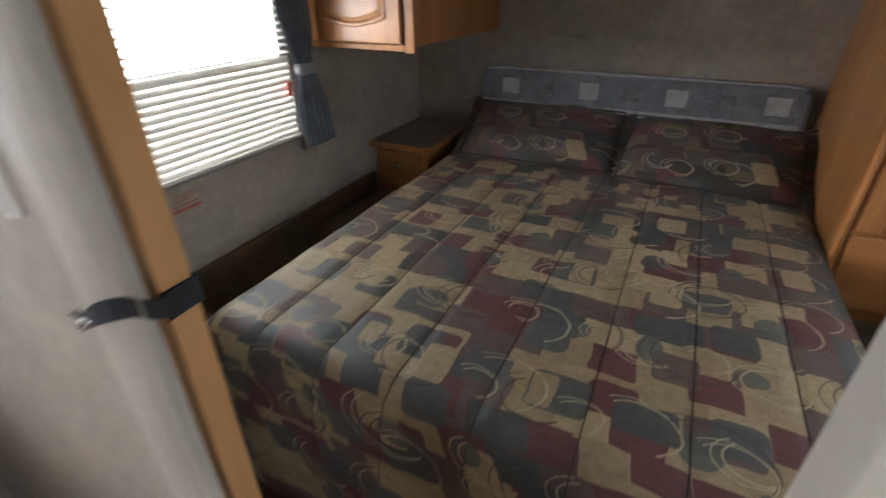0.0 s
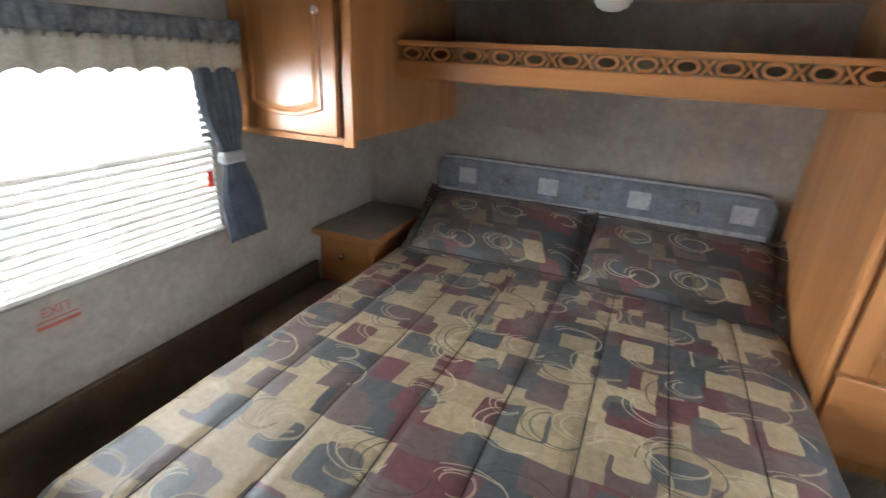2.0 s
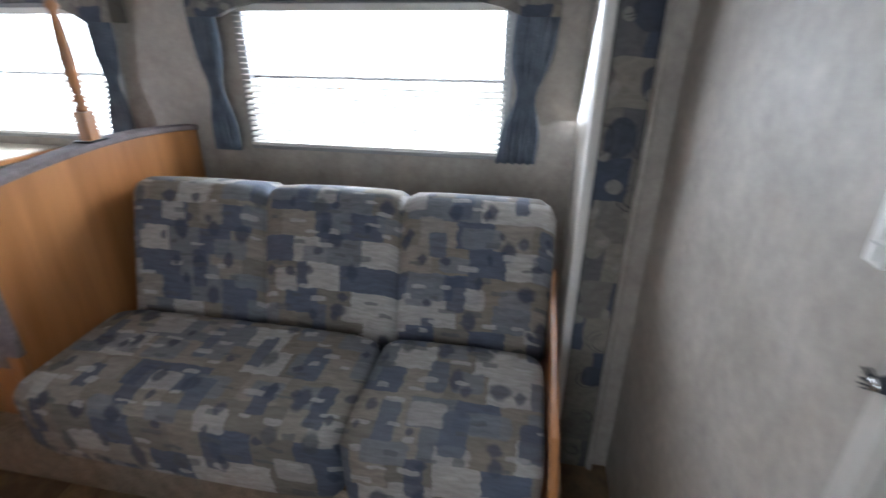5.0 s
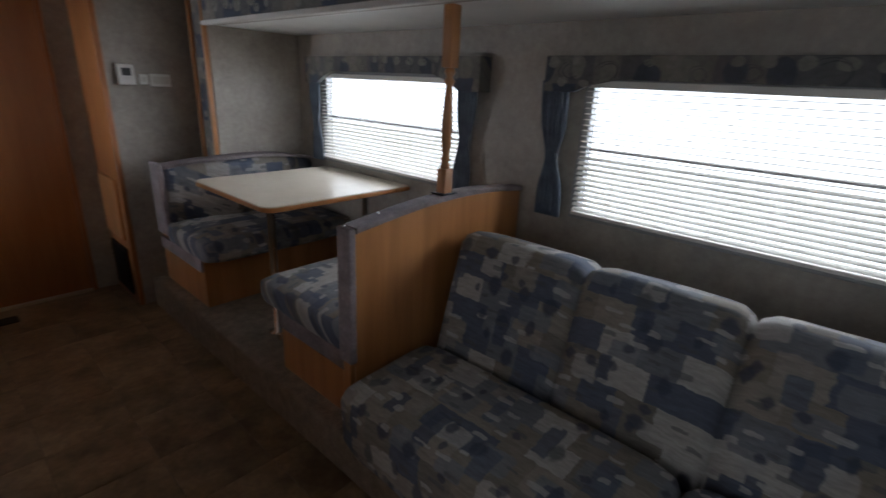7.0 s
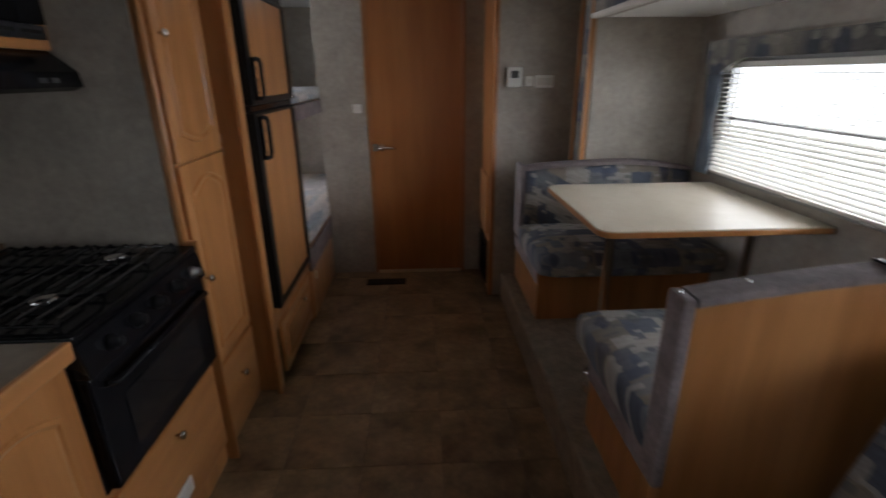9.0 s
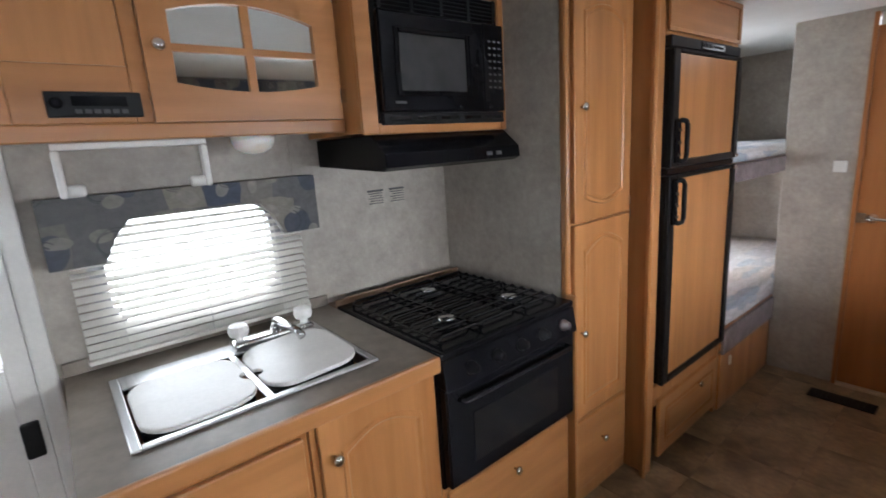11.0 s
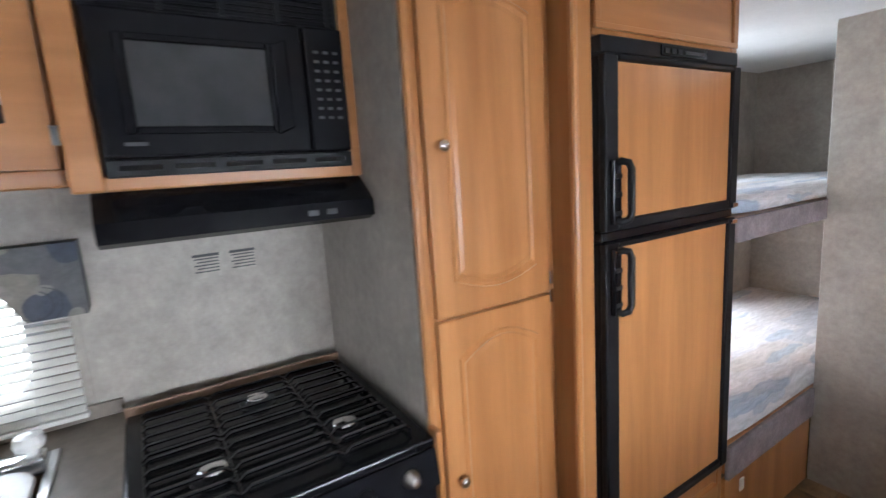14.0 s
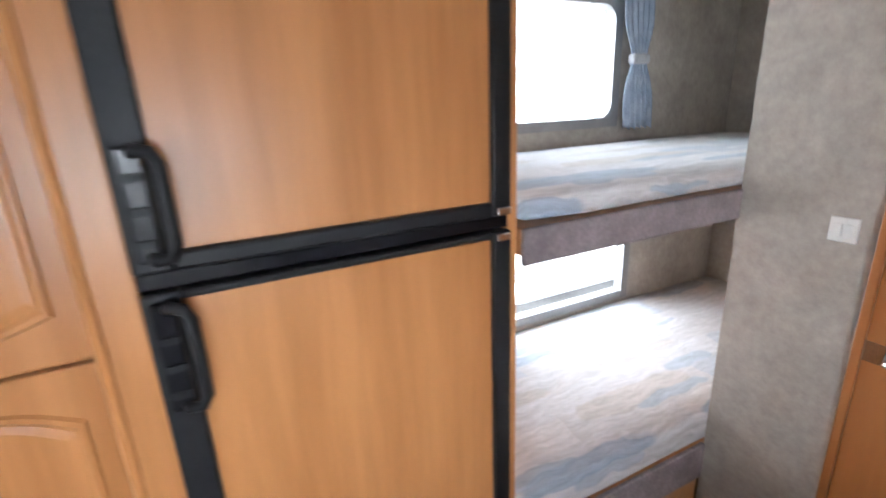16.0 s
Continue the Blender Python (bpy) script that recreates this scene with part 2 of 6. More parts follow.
QUILT = bedding_print("block_print_quilt", [BEIGE, (0.25, 0.195, 0.115), MAROON, (0.32, 0.25, 0.15), MAUVE, (0.27, 0.21, 0.125), SLATE], 0.58, 0.6)
# Quilt print again, its blocks darkened to put the pillows' shade into the colour.
SHADED_SHAM = bedding_print("shaded_print_sham", [(0.06, 0.043, 0.038), (0.075, 0.026, 0.027), (0.12, 0.092, 0.055), (0.034, 0.038, 0.040), (0.035, 0.028, 0.025)], 0.4, 0.3)
NAVY, TAUPE, CREAM = (0.040, 0.050, 0.080), (0.205, 0.178, 0.145), (0.37, 0.352, 0.325)


def lodge_print(name, axes):
    """Upholstery print: taupe, cream and slate-blue blocks with dark leaf and tree shapes."""
    return block_print(name, (0.115, 0.105, [TAUPE, (0.15, 0.158, 0.175), CREAM, (0.25, 0.225, 0.19), (0.085, 0.102, 0.14), (0.17, 0.152, 0.13)]), [
        (0.150, 0.125, 8, (0.26, 0.42), (0.24, 0.42), 0.6, [CREAM, (0.17, 0.18, 0.20), (0.26, 0.24, 0.21), (0.44, 0.43, 0.41)], 0.8),
        (0.175, 0.185, 8, (0.10, 0.20), (0.26, 0.46), 0.6, [(0.062, 0.078, 0.118), (0.09, 0.11, 0.15), NAVY], 0.85),
        (0.110, 0.140, 1.7, (0.18, 0.32), (0.22, 0.40), 0.42, [NAVY, (0.08, 0.088, 0.095), (0.07, 0.084, 0.115)], 0.8),
        (0.085, 0.045, 5.0, (0.16, 0.40), (0.12, 0.30), 0.45, [(0.44, 0.425, 0.40), (0.09, 0.098, 0.105), (0.34, 0.32, 0.28), (0.075, 0.09, 0.125)], 0.65),
        (0.070, 0.090, 1.6, (0.16, 0.32), (0.18, 0.36), 0.25, [NAVY, (0.10, 0.105, 0.10), (0.42, 0.41, 0.39)], 0.75),
    ], [], axes, 0.85, 0.010, (16, 60, 0.7), soft=1.8, ragged=34.0)


SOFA_CLOTH = lodge_print("lodge_print_upholstery", ((0, 1, 0), (-1, 0, 1)))
BENCH_CLOTH = lodge_print("lodge_print_bench_upholstery", ((1, 0, 0), (0, 1, 1)))
VALANCE_CLOTH = block_print("lodge_print_valance", (0.10, 0.12, [(0.15, 0.14, 0.125), (0.05, 0.06, 0.085), (0.10, 0.10, 0.10), (0.21, 0.19, 0.16)]), [
    (0.13, 0.15, 2.2, (0.22, 0.40), (0.22, 0.38), 0.6, [(0.045, 0.052, 0.072), (0.20, 0.185, 0.16), (0.06, 0.066, 0.08)], 0.9),
    (0.09, 0.08, 2.0, (0.15, 0.32), (0.15, 0.30), 0.5, [(0.24, 0.225, 0.20), (0.05, 0.055, 0.07)], 0.8),
], [(0.16, 0.15, 0.02, 0.05, 0.0018, (0.03, 0.033, 0.04))], ((0, 1, 0), (-1, 0, 1)), 0.9, 0.02, (30, 40, 0.7))
BUNK_CLOTH = block_print("watercolour_ticking", (0.62, 0.115, [(0.56, 0.57, 0.58), (0.46, 0.49, 0.53), (0.60, 0.60, 0.60), (0.53, 0.53, 0.53)]), [
    (0.70, 0.17, 3, (0.26, 0.46), (0.14, 0.32), 0.6, [(0.25, 0.33, 0.44), (0.46, 0.43, 0.39), (0.34, 0.41, 0.50)], 0.65),
    (0.42, 0.09, 3, (0.20, 0.42), (0.12, 0.32), 0.6, [(0.60, 0.61, 0.62), (0.30, 0.38, 0.47), (0.48, 0.45, 0.40)], 0.6),
], (), ((0, 1, 0), (1, 0, 1)), 0.9, 0.03, (10, 60, 0.72), soft=4.0)
HEADBOARD_CLOTH = mottled("blue_grey_headboard_cloth", (0.13, 0.145, 0.17), (0.22, 0.235, 0.265), 18, 90, 0.9, 0.5)
PATCH_CLOTH = mottled("pale_square_patch", (0.36, 0.37, 0.39), (0.50, 0.51, 0.53), 30, 120, 0.9, 0.5)

for _m in (BLACK, BLACK_MATTE):
    _m.node_tree.nodes["Principled BSDF"].inputs["Specular IOR Level"].default_value = 0.14
GRATE = mottled("glossy_black_wire", (0.006, 0.006, 0.007), (0.010, 0.010, 0.011), 5, 60, 0.14, 0.02)
LEDGE_BROWN = mottled("dull_brown_ledge", (0.17, 0.10, 0.058), (0.24, 0.15, 0.09), 8, 60, 0.5, 0.05)
MIRROR, _n, _l, _b = material("mirror_glass", 0.03, 1.0)
_b.inputs["Base Color"].default_value = (0.86, 0.88, 0.87, 1)
GLASS, _n, _l, _b = material("window_glass", 0.02)
_b.inputs["Base Color"].default_value, _b.inputs["Transmission Weight"].default_value, _b.inputs["IOR"].default_value = (0.96, 0.98, 0.98, 1), 1.0, 1.05
SHEER, _n, _l, _b = material("frosted_lamp_plastic", 0.4)
_b.inputs["Base Color"].default_value = (0.78, 0.77, 0.73, 1)
_b.inputs["Subsurface Weight"].default_value = 0.2

# ---- building helpers ----


def place_of(ob):
    v = Vector((0, 0, 0))
    while ob:
        v += ob.location
        ob = ob.parent
    return v


def part(name, bm, mat, parent=None, label="", smooth=False):
    """Links a bmesh, given in world metres, as one mesh object under parent."""
    if parent is not None:
        bmesh.ops.translate(bm, vec=-place_of(parent), verts=bm.verts)
    me = bpy.data.meshes.new(name)
    bm.to_mesh(me)
    bm.free()
    me.materials.append(mat)
    if smooth:
        for p in me.polygons:
            p.use_smooth = True
    ob = new(name, me)
    ob.parent = parent
    if label:
        tagged(ob, label)
    return ob


def thing(name, at, label, category, group="", kind=""):
    e = new(name)
    e.empty_display_size = 0.05
    e.location = at
    return tagged(e, label, category, group, kind)


def box(x0, x1, y0, y1, z0, z1, bevel=0.0, seg=2):
    bm = bmesh.new()
    m = Matrix.Translation(((x0 + x1) / 2, (y0 + y1) / 2, (z0 + z1) / 2)) @ Matrix.Diagonal((abs(x1 - x0), abs(y1 - y0), abs(z1 - z0), 1))
    bmesh.ops.create_cube(bm, size=1, matrix=m)
    if bevel:
        bmesh.ops.bevel(bm, geom=list(bm.edges), offset=bevel, segments=seg, profile=0.5, affect="EDGES")
    return bm


def joined(*bms):
    out = bmesh.new()
    for b in bms:
        me = bpy.data.meshes.new("tmp")
        b.to_mesh(me)
        b.free()
        out.from_mesh(me)
        bpy.data.meshes.remove(me)
    return out


def prism(points, axis, a, b, bevel=0.0, seg=2):
    """A flat outline, pushed along an axis from a to b."""
    bm = bmesh.new()

    def at(p, q):
        return {"x": (q, p[0], p[1]), "y": (p[0], q, p[1]), "z": (p[0], p[1], q)}[axis]
    lo, hi = [bm.verts.new(at(p, a)) for p in points], [bm.verts.new(at(p, b)) for p in points]
    bm.faces.new(lo)
    bm.faces.new(hi[::-1])
    for i in range(len(points)):
        j = (i + 1) % len(points)
        bm.faces.new((lo[i], hi[i], hi[j], lo[j]))
    bmesh.ops.recalc_face_normals(bm, faces=bm.faces)
    if bevel:
        edges = [e for e in bm.edges if (e.verts[0] in lo) == (e.verts[1] in lo)]
        bmesh.ops.bevel(bm, geom=edges, offset=bevel, segments=seg, profile=0.5, affect="EDGES")
    return bm


def tube(points, radius, sides=8):
    """A round bar along a line of points."""
    bm = bmesh.new()
    rings = []
    pts = [Vector(p) for p in points]
    for i, p in enumerate(pts):
        d = (pts[min(i + 1, len(pts) - 1)] - pts[max(i - 1, 0)]).normalized()
        u = d.orthogonal().normalized() if not rings else (side - d * side.dot(d)).normalized()
        side = u
        w = d.cross(u)
        rings.append([bm.verts.new(p + radius * (u * math.cos(k * math.tau / sides) + w * math.sin(k * math.tau / sides))) for k in range(sides)])
    for r, s in zip(rings, rings[1:]):
        for k in range(sides):
            bm.faces.new((r[k], r[(k + 1) % sides], s[(k + 1) % sides], s[k]))
    bm.faces.new(rings[0][::-1])
    bm.faces.new(rings[-1])
    bmesh.ops.recalc_face_normals(bm, faces=bm.faces)
    return bm


def turned(profile, at, axis, sides=16):
    """A lathe: (radius, height) pairs round an axis from at."""
    bm = bmesh.new()
    axis = Vector(axis).normalized()
    u = axis.orthogonal().normalized()
    w = axis.cross(u)
    rings = [[bm.verts.new(Vector(at) + axis * h + max(r, 0.0005) * (u * math.cos(k * math.tau / sides) + w * math.sin(k * math.tau / sides))) for k in range(sides)] for r, h in profile]
    for r, s in zip(rings, rings[1:]):
        for k in range(sides):
            bm.faces.new((r[k], r[(k + 1) % sides], s[(k + 1) % sides], s[k]))
    bm.faces.new(rings[0][::-1])
    bm.faces.new(rings[-1])
    bmesh.ops.recalc_face_normals(bm, faces=bm.faces)
    return bm


def cushion(x0, x1, y0, y1, z0, z1, r=0.05, puff=0.015, tilt=None):
    """An upholstered block with rounded edges and a soft swell."""
    bm = box(x0, x1, y0, y1, z0, z1)
    bmesh.ops.subdivide_edges(bm, edges=list(bm.edges), cuts=9, use_grid_fill=True)
    c = Vector(((x0 + x1) / 2, (y0 + y1) / 2, (z0 + z1) / 2))
    h = Vector((abs(x1 - x0) / 2, abs(y1 - y0) / 2, abs(z1 - z0) / 2))
    r = min(r, min(h) * 0.95)
    for v in bm.verts:
        d = v.co - c
        core = Vector([max(-h[i] + r, min(h[i] - r, d[i])) for i in range(3)])
        out = d - core
        if out.length > 1e-6:
            d = core + out.normalized() * r
        u = [1 - (d[i] / h[i]) ** 2 for i in range(3)]
        for i in range(3):
            j, k = (i + 1) % 3, (i + 2) % 3
            d[i] += math.copysign(puff, d[i]) * max(0, u[j]) ** 0.5 * max(0, u[k]) ** 0.5 * min(1, abs(d[i]) / h[i])
        d += Vector((0, 0, 1)) * 0.004 * noise.noise(v.co * 7)
        v.co = c + d
    if tilt:
        bmesh.ops.rotate(bm, verts=bm.verts, cent=tilt[0], matrix=Matrix.Rotation(radians(tilt[1]), 3, tilt[2]))
    return bm


def wall_along_y(name, x0, x1, y0, y1, z0, z1, holes, mat, label):
    """A wall that runs along y, with openings (y0, y1, z0, z1) cut through."""
    ys = sorted({y0, y1, *[h[0] for h in holes], *[h[1] for h in holes]})
    zs = sorted({z0, z1, *[h[2] for h in holes], *[h[3] for h in holes]})
    bm = cut_grid(ys, zs, holes, lambda a, b, z: ((x0, a, z), (x1, a, z)))
    return tagged(part(name, bm, mat), label, "wall", kind="structure")


def wall_along_x(name, y0, y1, x0, x1, z0, z1, holes, mat, label):
    xs = sorted({x0, x1, *[h[0] for h in holes], *[h[1] for h in holes]})
    zs = sorted({z0, z1, *[h[2] for h in holes], *[h[3] for h in holes]})
    bm = cut_grid(xs, zs, holes, lambda a, b, z: ((a, y0, z), (a, y1, z)))
    return tagged(part(name, bm, mat), label, "wall", kind="structure")


def cut_grid(us, vs, holes, at):
    bm = bmesh.new()
    verts = {}

    def vert(i, j, s):
        if (i, j, s) not in verts:
            verts[i, j, s] = bm.verts.new(at(us[i], None, vs[j])[s])
        return verts[i, j, s]

    def solid(i, j):
        if not (0 <= i < len(us) - 1 and 0 <= j < len(vs) - 1):
            return False
        u, v = (us[i] + us[i + 1]) / 2, (vs[j] + vs[j + 1]) / 2
        return not any(a < u < b and c < v < d for a, b, c, d in holes)
    for i in range(len(us) - 1):
        for j in range(len(vs) - 1):
            if not solid(i, j):
                continue
            for s in (0, 1):
                bm.faces.new([vert(a, b, s) for a, b in ((i, j), (i + 1, j), (i + 1, j + 1), (i, j + 1))])
            for di, dj, p, q in ((-1, 0, (i, j), (i, j + 1)), (1, 0, (i + 1, j), (i + 1, j + 1)), (0, -1, (i, j), (i + 1, j)), (0, 1, (i, j + 1), (i + 1, j + 1))):
                if not solid(i + di, j + dj):
                    bm.faces.new((vert(*p, 0), vert(*q, 0), vert(*q, 1), vert(*p, 1)))
    bmesh.ops.recalc_face_normals(bm, faces=bm.faces)
    return bm


def raised_panel(origin, u, w, h, n, margin=0.05, arch=0.03, low_arch=0.0):
    """The moulded field of a cabinet door; origin: lower corner, u: along the width, n: outwards."""
    bm = bmesh.new()
    o, u, n = Vector(origin), Vector(u), Vector(n)
    steps = 10

    def loop(m, lift):
        pts = []
        for k in range(steps + 1):
            f = k / steps
            pts.append((m + (w - 2 * m) * f, m - low_arch * math.sin(math.pi * f) + low_arch))
        for k in range(steps + 1):
            f = 1 - k / steps
            pts.append((m + (w - 2 * m) * f, h - m - arch + arch * math.sin(math.pi * f)))
        return [bm.verts.new(o + u * a + Vector((0, 0, b)) + n * lift) for a, b in pts]
    loops = [loop(margin, 0.0005), loop(margin + 0.004, 0.006), loop(margin + 0.011, 0.006), loop(margin + 0.018, 0.0015), loop(margin + 0.03, 0.004)]
    for a, b in zip(loops, loops[1:]):
        for k in range(len(a)):
            j = (k + 1) % len(a)
            bm.faces.new((a[k], a[j], b[j], b[k]))
    bm.faces.new(loops[-1])
    bmesh.ops.recalc_face_normals(bm, faces=bm.faces)
    return bm


KNOB = [(0.004, 0.0), (0.004, 0.012), (0.012, 0.014), (0.015, 0.019), (0.012, 0.025), (0.004, 0.028)]


def cabinet_door(parent, origin, u, w, h, n, arch=0.03, low_arch=0.0, knob=None, mat=None, name="door", margin=0.05):
    """A slab with a moulded field, and a knob at (along, up)."""
    o, uu, nn = Vector(origin), Vector(u), Vector(n)
    a, b = o - nn * 0.001, o + uu * w + nn * 0.018 + Vector((0, 0, h))
    slab = box(min(a.x, b.x), max(a.x, b.x), min(a.y, b.y), max(a.y, b.y), min(a.z, b.z), max(a.z, b.z), 0.004)
    field = raised_panel(o + nn * 0.018, uu, w, h, nn, margin, arch, low_arch)
    d = part(name, joined(slab, field), mat or WOOD, parent)
    if knob:
        part("knob", turned(KNOB, o + uu * knob[0] + Vector((0, 0, knob[1])) + nn * 0.018, nn), CHROME, d, "round satin chrome knob", True)
    return d

# ---- the shell ----
T = 0.05
ceiling = tagged(part("ceiling", box(LEFT - 0.05, RIGHT + T, REAR - T, 5.0, CEIL, CEIL + 0.05), CEILING_VINYL), "smooth white vinyl trailer ceiling", "ceiling", kind="structure")
WIN_R = [(2.95, 3.85, 0.82, 1.42), (1.05, 1.575, 0.955, 1.33), (-1.86, -1.10, 1.40, 1.88), (-2.0, -1.25, 0.59, 1.02), (1.80, 2.30, 0.95, 1.62)]
wall_along_y("wall_right", RIGHT, RIGHT + T, REAR - T, 5.0, 0, CEIL, WIN_R, WALLPAPER, "mottled grey-beige suede wallpaper side wall")
wall_along_y("wall_left", LEFT - T, LEFT, REAR - T, 5.0, 0, CEIL, [(3.20, 3.94, 0.82, 1.42), (-0.82, 2.56, 0.19, 1.68)], WALLPAPER, "grey-beige wallpaper side wall with slide-out opening")
tagged(part("wall_front", prism([(HEAD, 0), (HEAD, 1.12), (HEAD - 0.17, CEIL), (HEAD + 0.07, CEIL), (HEAD + 0.07, 0)], "x", LEFT, RIGHT), WALLPAPER), "grey-beige front wall sloping in above the bed", "wall", kind="structure")
wall_along_x("wall_rear", REAR - T, REAR, LEFT, RIGHT, 0, CEIL, [], WALLPAPER, "plain beige rear wall behind the bunks")
wall_along_x("wall_bathroom", -1.60, -1.56, LEFT, 0.38, 0, CEIL, [(-0.59, 0.06, 0.0, 1.93)], WALLPAPER, "grey-beige wall round the bathroom door")
wall_along_y("wall_bathroom_side", 0.34, 0.38, REAR, -1.60, 0, CEIL, [], WALLPAPER, "beige wall between bathroom and bunks")
wall_along_x("wall_closet", -1.14, -1.10, LEFT, -0.75, 0, CEIL, [], WALLPAPER, "beige wall with thermostat beside the dinette")
wall_along_x("wall_bedroom", 2.74, 2.77, LEFT, RIGHT, 0, CEIL, [(-0.336, 0.219, 0.0, CEIL - 0.02)], WALLPAPER, "light beige bedroom wall with doorway")
# slide-out room
wall_along_y("wall_slide", SLIDE - T, SLIDE, -0.82, 2.56, 0.15, 1.72, [(-0.54, 0.66, 0.93, 1.47), (1.24, 2.30, 0.93, 1.48)], WALLPAPER, "beige slide-out wall with two wide windows")
wall_along_x("wall_slide_rear", -0.86, -0.82, SLIDE, LEFT - T, 0.15, 1.72, [], WALLPAPER, "beige end wall of the slide-out by the dinette")
wall_along_x("wall_slide_front", 2.56, 2.60, SLIDE, LEFT - T, 0.15, 1.72, [], WALLPAPER, "beige end wall of the slide-out by the sofa")
tagged(part("ceiling_slide", box(SLIDE - T, LEFT - T, -0.86, 2.60, 1.68, 1.73), CEILING_VINYL), "low white slide-out ceiling", "ceiling", kind="structure")
tagged(part("floor_slide", prism([(SLIDE, -0.82), (LEFT - 0.001, -0.82), (LEFT - 0.001, -1.04), (-0.80, -1.04), (-0.80, 2.56), (SLIDE, 2.56)], "z", 0.0, 0.19, 0.010), CARPET), "raised beige carpeted slide-out floor with worn edge", "floor", kind="structure")
floor = tagged(part("floor", box(LEFT - 0.01, RIGHT + 0.01, REAR - 0.02, HEAD + 0.02, -0.06, -0.003), GROUT), "brown slate-look vinyl floor in square tiles", "floor", kind="structure")

# outside: pale haze beyond the windows, and gravel ground
HAZE, _n, _l, _b = material("overcast_haze", 1.0)
_b.inputs["Base Color"].default_value = (0.8, 0.82, 0.85, 1)
_b.inputs["Emission Color"].default_value, _b.inputs["Emission Strength"].default_value = (0.93, 0.96, 1.0, 1), 5.0
GRAVEL = mottled("grey_gravel", (0.22, 0.21, 0.20), (0.36, 0.35, 0.33), 2, 60, 0.9, 0.6)
for x in (SLIDE - 2.5, RIGHT + 2.5):
    tagged(part("backdrop", box(x - 0.02, x + 0.02, -7.0, 9.0, -0.68, 4.0), HAZE), "plain white overcast haze beyond the windows", "backdrop", kind="structure")
tagged(part("ground", box(-60, 60, -60, 60, -0.80, -0.70), GRAVEL), "pale grey gravel ground around the trailer", "ground", kind="structure")

# opening trim: printed strips between beaded edges round the slide-out
for n, (a, b, c, d) in {"trim": (2.565, 2.67, 0.0, CEIL), "trim_rear": (-0.98, -0.845, 0.19, CEIL)}.items():
    t = thing("trim", (LEFT, a, c), "printed fabric strip with off-white edge moulding", "trim", kind="structure")
    part("strip", box(LEFT, LEFT + 0.018, a, b, c, d - 0.001, 0.003), VALANCE_CLOTH, t)
    part("edge_moulding", box(LEFT - 0.01, LEFT + 0.035, a - 0.03, a - 0.001, c, d - 0.001, 0.008), WHITE_TRIM if n == "trim" else WOOD, t)
    part("edge_moulding", box(LEFT, LEFT + 0.03, b + 0.001, b + 0.02, c, d - 0.001, 0.006), WALLPAPER if n == "trim" else WOOD, t)
fascia = thing("fascia", (LEFT, 0.85, 1.7), "printed fabric fascia over the slide-out opening", "fascia", kind="structure")
part("strip", box(LEFT, LEFT + 0.02, -0.843, 2.53, 1.70, CEIL - 0.002, 0.003), VALANCE_CLOTH, fascia)
part("edge_moulding", box(LEFT - 0.01, LEFT + 0.03, -0.843, 2.53, 1.675, 1.699, 0.006), WHITE_TRIM, fascia)

# vinyl tiles, one by one
TILE = 0.305
tile_mesh = None
for i in range(8):
    for j in range(26):
        x, y = LEFT + 0.10 + TILE * i, REAR + 0.1 + TILE * j
        if x > RIGHT or y > HEAD - 0.1 or (x < -0.95 and -1.2 < y < 2.6):
            continue
        if tile_mesh is None:
            first = part("tile", box(-0.1515, 0.1515, -0.1515, 0.1515, -0.0028, 0.0, 0.001, 1), VINYL)
            tile_mesh = first.data
            tile = first
        else:
            tile = new("tile", tile_mesh)
        tile.parent = floor
        tile.location = (min(x, RIGHT - 0.16), y, 0)

base = tagged(part("baseboard", box(LEFT, LEFT + 0.022, 2.78, 4.43, 0.0, 0.52, 0.004), CARPET_BROWN), "brown carpet strip along the bedroom wall", "baseboard", kind="structure")
tagged(part("bedroom_carpet", box(LEFT + 0.023, RIGHT, 2.95, HEAD, 0.0, 0.015, 0.004), CARPET_BROWN), "dark brown carpet round the bed", "carpet", kind="structure")
tagged(part("seam_moulding", box(LEFT + 0.023, -0.80, HEAD - 0.006, HEAD, 0.80, 0.812, 0.002), WALLPAPER), "thin wallpaper seam strip on front wall", "trim", kind="structure")


